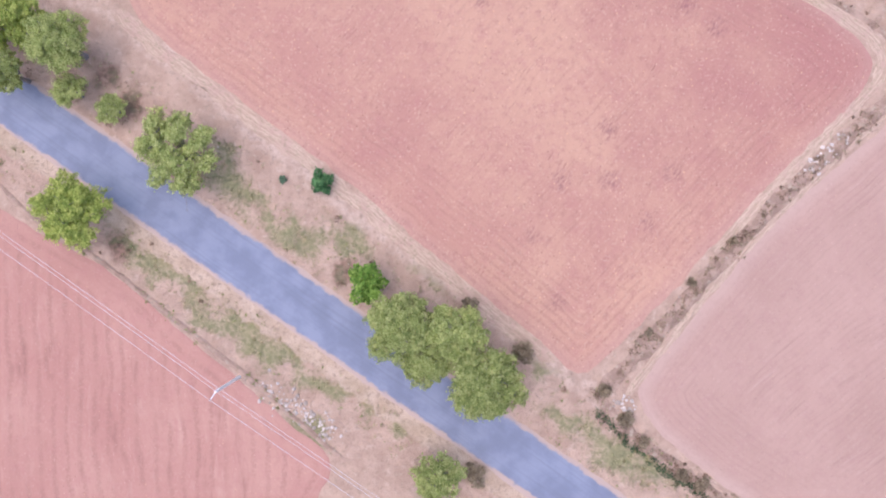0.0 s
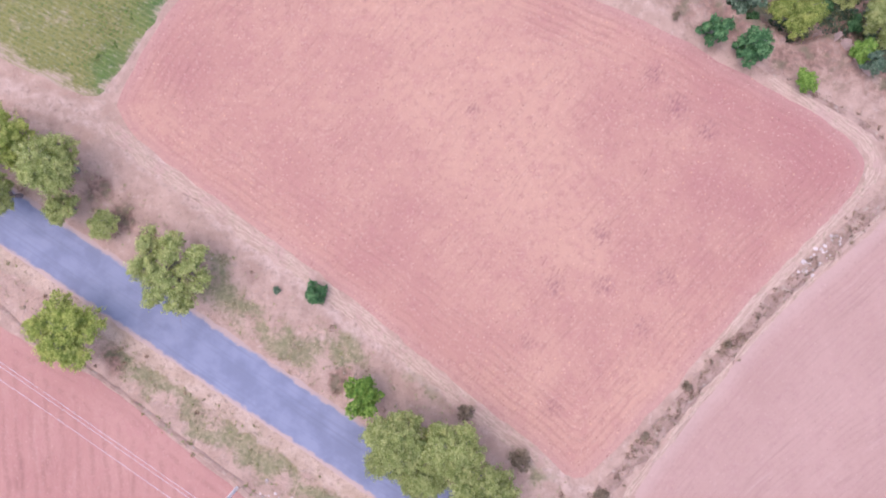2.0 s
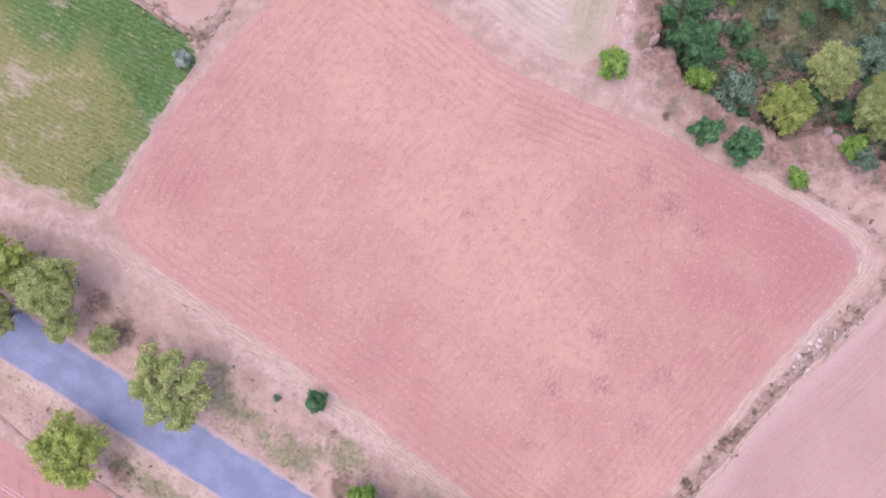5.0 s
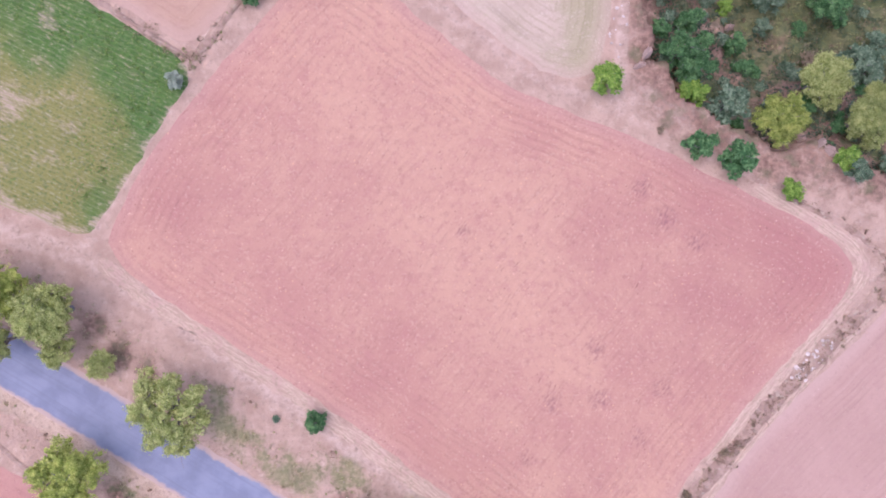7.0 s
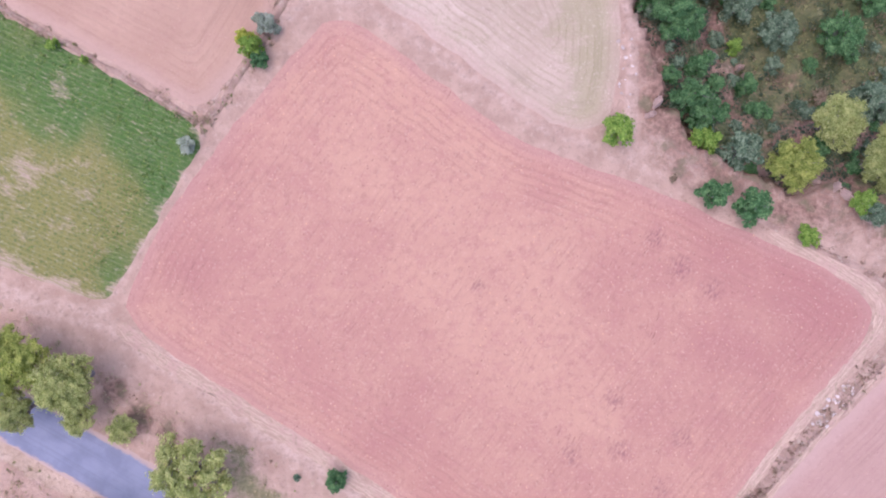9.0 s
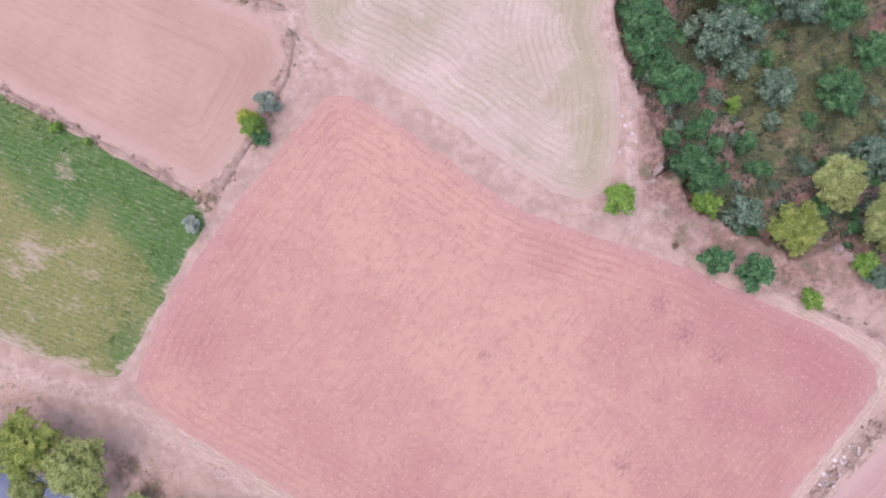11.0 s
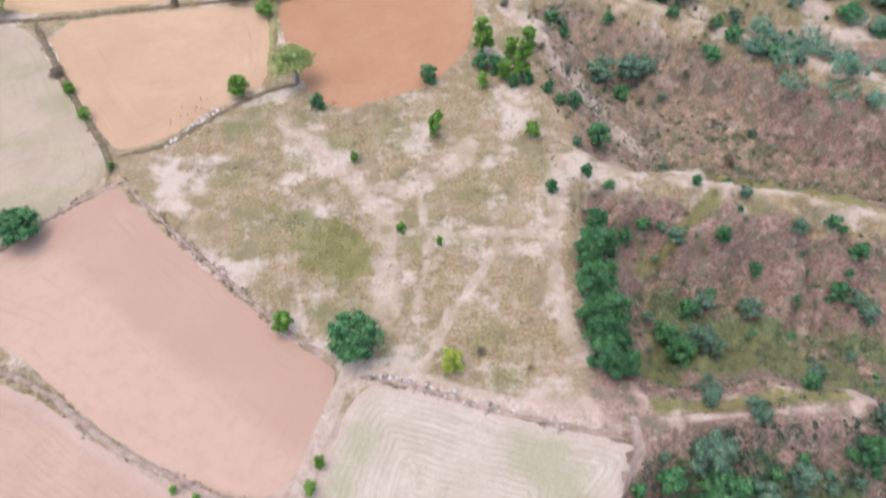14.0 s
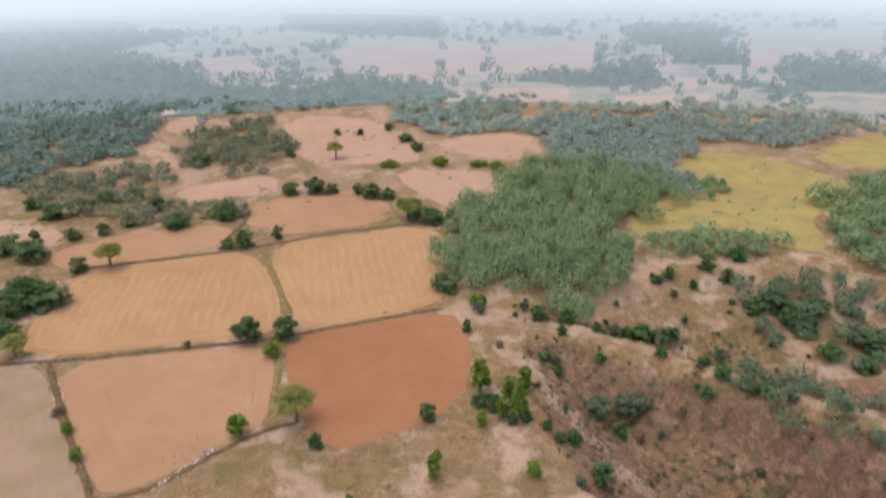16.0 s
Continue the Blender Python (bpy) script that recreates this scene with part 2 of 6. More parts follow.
        stain = n.math("MULTIPLY", n.step(n.attr("stain"), 0.15, 0.8), n.step(n.math("ADD", n.math("MULTIPLY", n.attr("stain"), 0.12), hatch), 0.50, 0.72))
        c = n.mix(n.math("MULTIPLY", stain, 0.6), c, (0.20, 0.085, 0.09))
    n.bump(n.math("ADD", k, n.math("MULTIPLY", fine, 0.8)), 0.3 + 0.4 * crumb, 0.12)
    return n.done(c)


def crop_material():
    """A patchy young green crop in rows over pale soil."""
    n = Nodes("green_crop")
    p = n.place()
    row, along = n.attr("row"), n.attr("along")
    wide, mid, fine = n.noise(p, 0.07, 3), n.noise(p, 0.28, 5), n.noise(p, 3.0, 4)
    k = n.noise(n.combine(n.math("MULTIPLY", row, 2.2), n.math("MULTIPLY", along, 0.25), 0.0), 1.0, 3.0, 0.6)
    c = n.mix(n.step(n.math("ADD", wide, n.math("MULTIPLY", n.attr("lush"), -0.6)), 0.18, 0.42), (0.085, 0.15, 0.033), (0.22, 0.205, 0.062))
    c = n.mix(n.math("MULTIPLY", n.step(mid, 0.4, 0.65), 0.45), c, n.mix(n.step(n.attr("lush"), 0.1, 0.4), (0.20, 0.185, 0.06), (0.08, 0.14, 0.04)))
    c = n.mix(n.math("MULTIPLY", n.step(fine, 0.45, 0.7), 0.55), c, (0.055, 0.10, 0.028))
    lines = n.math("SINE", n.math("MULTIPLY", n.math("ADD", row, n.math("MULTIPLY", wide, 1.2)), 2 * math.pi / 0.7))
    thin = n.math("ADD", n.math("ADD", n.math("MULTIPLY", n.noise(n.combine(n.math("MULTIPLY", row, 1.6), n.math("MULTIPLY", along, 0.8)), 0.24, 6, 0.7), 1.15), n.math("MULTIPLY", lines, 0.025)), n.math("ADD", n.attr("bare"), n.math("MULTIPLY", n.attr("lush"), -0.18)))
    flecks = n.noise(n.combine(n.math("MULTIPLY", row, 3.0), n.math("MULTIPLY", along, 0.9), 3.0), 1.0, 5.0, 0.7)
    c = n.mix(n.math("MULTIPLY", n.step(flecks, 0.53, 0.68), 0.55), c, (0.36, 0.33, 0.20))
    c = n.mix(n.math("MULTIPLY", n.step(flecks, 0.45, 0.32), 0.45), c, (0.06, 0.10, 0.028))
    c = n.mix(n.math("MULTIPLY", n.step(n.math("ADD", lines, n.math("MULTIPLY", n.math("SUBTRACT", fine, 0.5), 4.0)), 0.2, 1.4), 0.2), c, (0.36, 0.32, 0.18))
    c = n.mix(n.math("MULTIPLY", n.step(n.math("ADD", thin, n.math("MULTIPLY", n.math("SUBTRACT", flecks, 0.5), 0.5)), 0.60, 0.90), 0.85), c, n.mix(n.step(lines, 0.0, 0.9), (0.47, 0.335, 0.25), (0.36, 0.285, 0.165)))
    n.bump(n.math("ADD", k, fine), 0.9, 0.25)
    return n.done(c)


def road_material():
    n = Nodes("worn_asphalt")
    p = n.place()
    across = n.attr("across")
    fine, mid = n.noise(p, 9.0, 4), n.noise(p, 0.3, 5)
    c = n.mix(n.step(mid, 0.35, 0.65), (0.175, 0.18, 0.228), (0.225, 0.232, 0.285))
    c = n.mix(n.math("MULTIPLY", n.step(n.noise(n.combine(n.math("MULTIPLY", across, 2.0), n.math("MULTIPLY", n.attr("along"), 0.05)), 1.0, 3), 0.5, 0.7), 0.35), c, (0.145, 0.148, 0.18))
    c = n.mix(n.math("MULTIPLY", n.step(fine, 0.55, 0.75), 0.4), c, (0.22, 0.22, 0.23))
    rim = n.math("ADD", n.math("ABSOLUTE", across), n.math("MULTIPLY", n.math("SUBTRACT", n.noise(p, 0.8, 5), 0.5), 1.1))
    c = n.mix(n.step(rim, 3.0, 3.5), c, (0.42, 0.30, 0.235))
    n.bump(fine, 0.4, 0.02)
    return n.done(c, 0.8, 0.35)


def leaf_material(name, shades, thin=0.25, patches=1.1):
    """Leaves in three shades, each spray a little different, with some light through them."""
    n = Nodes(name)
    leaf = n.node("NewGeometry").outputs["Random Per Island"]
    whole = n.node("ObjectInfo").outputs["Random"]
    c = n.mix(n.step(leaf, 0.0, 0.6), shades[0], shades[1])
    c = n.mix(n.step(leaf, 0.65, 1.0), c, shades[2])
    c = n.mix(n.math("MULTIPLY", whole, 0.30), c, tuple(v * 0.62 for v in shades[0]))
    patch = n.noise(n.place(), patches, 3, 0.65)
    c = n.mix(n.math("MULTIPLY", n.step(patch, 0.50, 0.66), 0.55), c, shades[2])
    c = n.mix(n.math("MULTIPLY", n.step(patch, 0.48, 0.34), 0.45), c, tuple(v * 0.75 for v in shades[0]))
    n.put(n.bsdf.inputs["Base Color"], c)
    n.bsdf.inputs["Roughness"].default_value = 0.6
    n.bsdf.inputs["Specular IOR Level"].default_value = 0.08
    through_leaf = n.node("BsdfTranslucent", {"Color": c})
    both = n.node("MixShader", {0: thin, 1: n.bsdf.outputs[0], 2: through_leaf.outputs[0]})
    n.tree.links.new(both.outputs[0], n.tree.nodes["Material Output"].inputs[0])
    return n.mat


def bark_material():
    n = Nodes("grey_bark")
    p = n.place()
    c = n.mix(n.noise(p, 2.5, 5), (0.17, 0.14, 0.13), (0.36, 0.31, 0.29))
    n.bump(n.noise(p, 9.0, 4), 0.8, 0.05)
    return n.done(c, 0.9)


def stone_material():
    n = Nodes("pale_stone")
    p = n.place()
    tone = n.node("ObjectInfo").outputs["Random"]
    c = n.mix(tone, (0.34, 0.265, 0.21), (0.62, 0.51, 0.43))
    c = n.mix(n.math("MULTIPLY", n.step(n.noise(p, 2.2, 5), 0.5, 0.7), 0.6), c, (0.24, 0.185, 0.15))
    n.bump(n.noise(p, 6.0, 4), 0.7, 0.06)
    return n.done(c, 0.9)


def plain_material(name, a, b, scale=4.0, rough=0.8, metal=0.0):
    n = Nodes(name)
    c = n.mix(n.noise(n.place(), scale, 5), a, b)
    n.bsdf.inputs["Metallic"].default_value = metal
    return n.done(c, rough, 0.3)


def bund_material(name, light, dark, weed, crest):
    n = Nodes(name)
    p = n.place()
    mid, fine = n.noise(p, 0.5, 5), n.noise(p, 2.2, 5)
    c = n.mix(n.step(mid, 0.35, 0.65), light, dark)
    c = n.mix(n.math("MULTIPLY", n.step(fine, 0.50, 0.68), 0.5), c, weed)
    c = n.mix(n.math("MULTIPLY", n.step(n.noise(p, 1.1, 4), 0.56, 0.7), 0.8), c, crest)
    n.bump(fine, 0.9, 0.25)
    return n.done(c)


def margin_material():
    """Straw and dry stalks left in rows along a field's edge."""
    n = Nodes("straw_margin")
    p = n.place()
    fine, mid = n.noise(p, 2.5, 5), n.noise(p, 0.4, 4)
    stalk = n.noise(n.combine(n.math("MULTIPLY", n.attr("across"), 5.0), n.math("MULTIPLY", n.attr("along"), 0.35)), 1.0, 4, 0.65)
    c = n.mix(n.step(stalk, 0.40, 0.60), (0.51, 0.365, 0.26), (0.395, 0.265, 0.185))
    c = n.mix(n.math("MULTIPLY", n.step(mid, 0.48, 0.66), 0.6), c, (0.44, 0.28, 0.215))
    c = n.mix(n.math("MULTIPLY", n.step(fine, 0.52, 0.7), 0.6), c, (0.26, 0.215, 0.12))
    n.bump(n.math("ADD", stalk, fine), 0.8, 0.12)
    return n.done(c)


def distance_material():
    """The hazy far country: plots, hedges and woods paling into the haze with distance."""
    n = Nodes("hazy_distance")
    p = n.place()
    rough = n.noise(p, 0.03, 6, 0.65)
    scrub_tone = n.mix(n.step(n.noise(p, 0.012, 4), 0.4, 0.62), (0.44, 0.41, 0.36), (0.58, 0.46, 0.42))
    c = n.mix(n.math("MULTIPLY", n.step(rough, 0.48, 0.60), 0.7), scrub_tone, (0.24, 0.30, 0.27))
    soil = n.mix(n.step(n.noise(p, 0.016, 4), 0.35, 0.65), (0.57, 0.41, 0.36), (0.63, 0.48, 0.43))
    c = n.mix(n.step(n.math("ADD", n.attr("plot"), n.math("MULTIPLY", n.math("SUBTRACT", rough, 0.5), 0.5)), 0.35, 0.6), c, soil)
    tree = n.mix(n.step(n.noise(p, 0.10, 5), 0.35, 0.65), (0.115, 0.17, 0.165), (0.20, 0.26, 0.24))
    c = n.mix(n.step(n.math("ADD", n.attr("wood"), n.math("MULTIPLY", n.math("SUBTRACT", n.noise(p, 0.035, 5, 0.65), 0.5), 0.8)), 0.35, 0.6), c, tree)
    # Haze is painted into the glowing colour: bluer, then whiter, with distance.
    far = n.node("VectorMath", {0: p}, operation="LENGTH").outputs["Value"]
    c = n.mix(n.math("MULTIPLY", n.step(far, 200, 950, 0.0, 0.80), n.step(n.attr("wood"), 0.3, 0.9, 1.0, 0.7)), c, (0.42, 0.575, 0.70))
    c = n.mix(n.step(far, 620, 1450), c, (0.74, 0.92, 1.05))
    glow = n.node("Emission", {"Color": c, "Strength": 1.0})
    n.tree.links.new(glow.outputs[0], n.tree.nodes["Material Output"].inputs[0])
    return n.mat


MARGIN = margin_material()
# Dark brown weedy earth, with the far banks' shadow painted in as well.
SHADED_BUND = bund_material("shaded_weedy_bank", (0.22, 0.15, 0.085), (0.15, 0.105, 0.06), (0.12, 0.11, 0.05), (0.30, 0.21, 0.13))
GRASS_BUND = bund_material("olive_grassy_bank", (0.30, 0.225, 0.10), (0.22, 0.175, 0.07), (0.19, 0.18, 0.06), (0.36, 0.27, 0.14))
GROUND, ROAD, BUND, STONE, BARK, CROP = ground_material(), road_material(), bund_material("scrubby_bank", (0.41, 0.275, 0.20), (0.30, 0.195, 0.14), (0.22, 0.165, 0.09), (0.44, 0.34, 0.25)), stone_material(), bark_material(), crop_material()
RED_SOIL = field_material("red_ploughed_soil", (0.48, 0.275, 0.182), (0.365, 0.172, 0.136), (0.54, 0.345, 0.245), 2.2, 0.30, edge_tone=(0.43, 0.245, 0.19), spacing=1.1, line=0.32, ring=1.0, within=0.2, crumb=1.15)
PINK_SOIL = field_material("pale_ploughed_soil", (0.43, 0.268, 0.205), (0.365, 0.22, 0.167), (0.50, 0.35, 0.275), 1.4, 0.38, edge_tone=(0.48, 0.335, 0.26), spacing=0.8, line=0.16, crumb=0.55)
EARTH_SOIL = field_material("tan_pink_soil", (0.455, 0.29, 0.195), (0.365, 0.22, 0.147), (0.49, 0.34, 0.24), 1.2, 0.5, edge_tone=(0.46, 0.315, 0.24), spacing=1.0, line=0.2, crumb=0.55)
STREAK_SOIL = field_material("streaked_ploughed_soil", (0.46, 0.255, 0.19), (0.385, 0.19, 0.145), (0.51, 0.32, 0.24), 0.5, 0.75, headland=3.0, spacing=1.9, line=0.42, crumb=0.6)
TAN_SOIL = field_material("tan_harrowed_soil", (0.49, 0.305, 0.175), (0.405, 0.24, 0.135), (0.53, 0.355, 0.21), 0.7, 0.4, far=True)
CLAY_SOIL = field_material("pale_clay_soil", (0.455, 0.285, 0.19), (0.39, 0.232, 0.152), (0.49, 0.325, 0.225), 1.0, 0.3, far=True)
ROW_SOIL = field_material("tan_furrowed_soil", (0.50, 0.315, 0.163), (0.425, 0.25, 0.125), (0.55, 0.38, 0.22), 0.5, 0.45, far=True, headland=6.0, spacing=3.0, line_tone=(0.58, 0.42, 0.265), line=0.34)
BROWN_SOIL = field_material("dark_red_soil", (0.41, 0.215, 0.11), (0.35, 0.165, 0.08), (0.44, 0.25, 0.14), 0.7, 0.3, far=True)
# Ploughed soil of the far plots, paled by haze painted into its colour.
HAZED_SOIL = field_material("far_soil_with_haze_tint", (0.53, 0.365, 0.255), (0.46, 0.30, 0.205), (0.57, 0.42, 0.31), 0.5, 0.4, far=True)
STUBBLE = field_material("pale_stubble", (0.52, 0.395, 0.295), (0.39, 0.295, 0.20), (0.60, 0.47, 0.37), 1.0, 0.6, green=(0.28, 0.25, 0.12), headland=14.0, edge_tone=(0.47, 0.32, 0.245), spacing=0.95, line_tone=(0.25, 0.20, 0.105), line=0.44, within=0.7, crumb=1.0, lush=0.53, broken=3.0, specks=0.3)
STRAW_SOIL = field_material("straw_strewn_soil", (0.43, 0.315, 0.21), (0.345, 0.25, 0.16), (0.50, 0.38, 0.27), 1.0, 0.4, green=(0.27, 0.225, 0.115), far=True)
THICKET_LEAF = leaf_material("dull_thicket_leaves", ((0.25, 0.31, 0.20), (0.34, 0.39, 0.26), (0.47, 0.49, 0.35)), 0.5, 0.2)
CROP_LEAF = leaf_material("young_crop_leaves", ((0.13, 0.21, 0.045), (0.19, 0.27, 0.06), (0.29, 0.34, 0.10)), 0.4)
YELLOW_GRASS = field_material("yellow_green_grass", (0.44, 0.37, 0.125), (0.38, 0.285, 0.12), (0.48, 0.38, 0.17), 0.3, 0.4, green=(0.24, 0.255, 0.10), far=True, lush=0.51)
OLIVE_LEAF = leaf_material("olive_leaves", ((0.29, 0.34, 0.10), (0.47, 0.515, 0.17), (0.72, 0.71, 0.30)), 0.5)
YELLOW_LEAF = leaf_material("yellowing_leaves", ((0.27, 0.34, 0.07), (0.46, 0.52, 0.12), (0.74, 0.73, 0.22)), 0.5)
# Dark leaves lightened, so the far field trees carry painted haze.
HAZED_TREE_LEAF = leaf_material("hazed_tree_leaves", ((0.11, 0.20, 0.085), (0.18, 0.29, 0.12), (0.33, 0.43, 0.19)), 0.35, 0.5)
FLOWER_LEAF = leaf_material("yellow_lime_leaves", ((0.34, 0.40, 0.05), (0.52, 0.56, 0.08), (0.78, 0.76, 0.16)), 0.4)
# Dark foliage with the distance haze mixed into its colour.
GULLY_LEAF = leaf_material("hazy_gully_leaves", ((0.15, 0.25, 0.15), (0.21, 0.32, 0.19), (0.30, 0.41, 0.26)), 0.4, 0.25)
# Aerial haze is painted into these leaf colours: pale and bluish.
HAZE_LEAF = leaf_material("haze_paled_wood_leaves", ((0.37, 0.50, 0.44), (0.46, 0.58, 0.51), (0.55, 0.65, 0.56)), 0.5, 0.16)
DARK_LEAF = leaf_material("dark_leaves", ((0.05, 0.125, 0.042), (0.10, 0.215, 0.075), (0.24, 0.40, 0.15)), 0.25)
LIME_LEAF = leaf_material("lime_leaves", ((0.12, 0.23, 0.035), (0.22, 0.355, 0.055), (0.42, 0.54, 0.11)), 0.3)
GREY_LEAF = leaf_material("grey_green_leaves", ((0.085, 0.14, 0.075), (0.15, 0.215, 0.12), (0.31, 0.38, 0.235)), 0.22)
SILVER_LEAF = leaf_material("silvery_leaves", ((0.32, 0.37, 0.25), (0.43, 0.48, 0.35), (0.58, 0.62, 0.48)), 0.45)
SCRUB_LEAF = leaf_material("dull_scrub_leaves", ((0.25, 0.185, 0.115), (0.33, 0.25, 0.155), (0.42, 0.33, 0.21)), 0.4)
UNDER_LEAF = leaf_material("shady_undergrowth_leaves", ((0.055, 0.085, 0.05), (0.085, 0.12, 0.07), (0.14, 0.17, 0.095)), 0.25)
RUSSET_LEAF = leaf_material("russet_weeds", ((0.24, 0.15, 0.10), (0.33, 0.22, 0.15), (0.40, 0.30, 0.19)), 0.4)
BRUSH_LEAF = leaf_material("ravine_brush_leaves", ((0.085, 0.12, 0.06), (0.125, 0.155, 0.075), (0.20, 0.215, 0.11)), 0.3)
STRAW_LEAF = leaf_material("dry_grass_blades", ((0.40, 0.32, 0.18), (0.48, 0.39, 0.24), (0.34, 0.29, 0.15)), 0.5)
GRASS_LEAF = leaf_material("green_grass_blades", ((0.26, 0.26, 0.10), (0.32, 0.305, 0.13), (0.40, 0.36, 0.19)), 0.4)
# Lighter than real foliage: the haze over these woods is in the colour.
HAZED_WOOD_LEAF = leaf_material("hazed_wood_leaves", ((0.23, 0.39, 0.19), (0.36, 0.52, 0.28), (0.54, 0.65, 0.40)), 0.5, 0.2)
# Bluish pale leaf tones that carry painted-in haze for the farthest woods.
HAZED_FAR_LEAF = leaf_material("haze_tinted_far_leaves", ((0.25, 0.38, 0.33), (0.33, 0.46, 0.39), (0.42, 0.54, 0.45)), 0.5, 0.16)
PALE_EARTH = plain_material("pale_washed_earth", (0.33, 0.225, 0.17), (0.52, 0.375, 0.30), 1.4, 0.95)
CONCRETE = plain_material("weathered_concrete", (0.80, 0.72, 0.66), (0.90, 0.82, 0.76))
STEEL = plain_material("galvanised_steel", (0.45, 0.45, 0.46), (0.6, 0.6, 0.6), 8.0, 0.45, 0.7)
CERAMIC = plain_material("brown_ceramic", (0.20, 0.09, 0.06), (0.26, 0.13, 0.09), 8.0, 0.25)
WIRE = plain_material("bare_aluminium_wire", (0.55, 0.52, 0.52), (0.68, 0.65, 0.64), 3.0, 0.5, 0.2)
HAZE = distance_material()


# ---- mesh helpers ----
from mathutils.geometry import delaunay_2d_cdt


def mesh_of(name, verts, faces, material, attrs=None, flat=False):
    me = bpy.data.meshes.new(name)
    me.from_pydata([tuple(map(float, v)) for v in verts], [], faces)
    for key, values in (attrs or {}).items():
        me.attributes.new(key, "FLOAT", "POINT").data.foreach_set("value", np.asarray(values, np.float32))
    if not flat:
        me.polygons.foreach_set("use_smooth", [True] * len(me.polygons))
    me.materials.append(material)
    return me


def part(name, me, parent, label=""):
    ob = new(name, me)
    ob.parent = parent
    return tagged(ob, label)


def rounded(pts, times=3, closed=True):
    """Corner cutting, so that field corners are round."""
    pts = [Vector(p) for p in pts]
    for _ in range(times):
        out = []
        for a, b in zip(pts, pts[1:] + pts[:1] if closed else pts[1:]):
            out += [a * 0.75 + b * 0.25, a * 0.25 + b * 0.75]
        pts = out if closed else [pts[0]] + out + [pts[-1]]
    return [tuple(p) for p in pts]


def leaf_cards(rng, centres, outward, size, loose=0.45):
    """One folded leaf spray at each centre, turned mostly outwards: vertices and faces."""
    n = len(centres)
    nrm = outward + rng.normal(0, loose, (n, 3))
    nrm /= np.linalg.norm(nrm, axis=1)[:, None] + 1e-9
    side = np.cross(nrm, rng.normal(0, 1, (n, 3)))
    side /= np.linalg.norm(side, axis=1)[:, None] + 1e-9
    up = np.cross(nrm, side)
    s = size * rng.uniform(0.6, 1.35, (n, 1))
    v = np.stack([centres - up * s * 0.6, centres + side * s * 0.42 + nrm * s * 0.12, centres + up * s * 0.7 - nrm * s * 0.1, centres - side * s * 0.42 + nrm * s * 0.12], 1).reshape(-1, 3)
    f = np.arange(n * 4).reshape(-1, 4)
    return v, f


def quick_mesh(name, v, f, material):
    """A mesh from arrays of vertices and four-cornered faces."""
    me = bpy.data.meshes.new(name)
    me.vertices.add(len(v))
    me.vertices.foreach_set("co", np.asarray(v, np.float32).ravel())
    me.loops.add(f.size)
    me.loops.foreach_set("vertex_index", f.astype(np.int32).ravel())
    me.polygons.add(len(f))
    me.polygons.foreach_set("loop_start", np.arange(0, f.size, 4, dtype=np.int32))
    me.update(calc_edges=True)
    me.materials.append(material)
    return me


# ---- the ground: one sheet to the horizon ----
def spread(first, last, step, low, high):
    """Even steps in the middle, growing steps outwards."""
    mids = list(np.arange(first, last + step / 2, step))
    size, v = step, mids[-1]
    while v < high:
        size *= 1.13
        v += size
        mids.append(v)
    size, v = step, mids[0]
    while v > low:
        size *= 1.13
        v -= size
        mids.insert(0, v)
    return np.array(mids)


PALE = [(24.3, -19.4, 1.0), (-47, 154, 6), (-36, 146, 7), (-36, 134, 5), (-25, 122.7, 4), (2, 119.6, 4), (-5, 146, 6), (-13, 137, 4), (20, 122.5, 4), (40, 144, 6), (35, 149, 6), (22, 133, 5), (-14, 160, 5), (14, 118, 3), (25, 115, 4), (28, 100, 5), (20, 155, 5)]
OLIVE_PATCH = [(-28.7, 147, 5), (-21, 129.6, 4), (17, 139, 7), (12.5, 128, 5), (23.4, 127, 4), (13.4, 106.7, 6), (15.7, 99.7, 5), (-7, 154, 4), (4.4, 156, 5), (-17, 150.4, 5), (24, 165, 5)]
ROAD_WAY, ROAD_SIDE = Vector((0.823, -0.568)), Vector((0.568, 0.823))
ROAD_MID, ROAD_HALF = -16.45, 3.4
GREEN = [(-20.5, -14.6, 3.2), (-27.5, -10.4, 3.2), (-39, -1.5, 3.0), (-16, -17.5, 2.6), (-46, 5.5, 2.6), (-6, -22.5, 2.4), (-27.3, 7.7, 3.4), (-28.8, 12.2, 2.2), (-19.8, 1.7, 3.4), (-12.3, 1.0, 3.0), (-24.2, -12.6, 3.8), (-30.2, -9.6, 2.6), (-10.6, -19.2, 3.0),
         (-34.7, -4.4, 3.0), (22.4, -26.5, 3.8), (16.3, -22.0, 2.6), (13.3, -15.3, 1.9), (28.4, -28.7, 2.6), (-1.7, -3.4, 1.9), (-17.4, -23.8, 2.6)]
BROWN = [(-41.6, 18.8, 3.0), (-44.7, 23.3, 2.6), (-43.0, 0.1, 3.0), (-13.0, -2.7, 2.6), (-38.0, 16.0, 2.5)]
MEADOW = [(-25, 143), (-18.9, 140.5), (-12.8, 139), (-5, 134), (-0.8, 127.7), (-2.7, 119.2), (-9.1, 117.8), (-16.6, 121.6), (-19.9, 131.2)]
FARM_TRACK = [(-120, 75), (-60.5, 37.5), (-46, 32.5), (-34, 23.4), (-20, 11.5), (-10.8, 4.4), (1.3, -4.2), (16.4, -15.7), (22, -20)]
FIELD_PATH = [(-44.5, 35), (-37.5, 46), (-30, 57), (-22, 66.5), (-14, 73.5), (-9, 72.3), (-2, 67.5), (8.5, 58.7), (16, 53), (24, 49), (34, 44), (44, 38.5), (52, 34), (58, 28)]
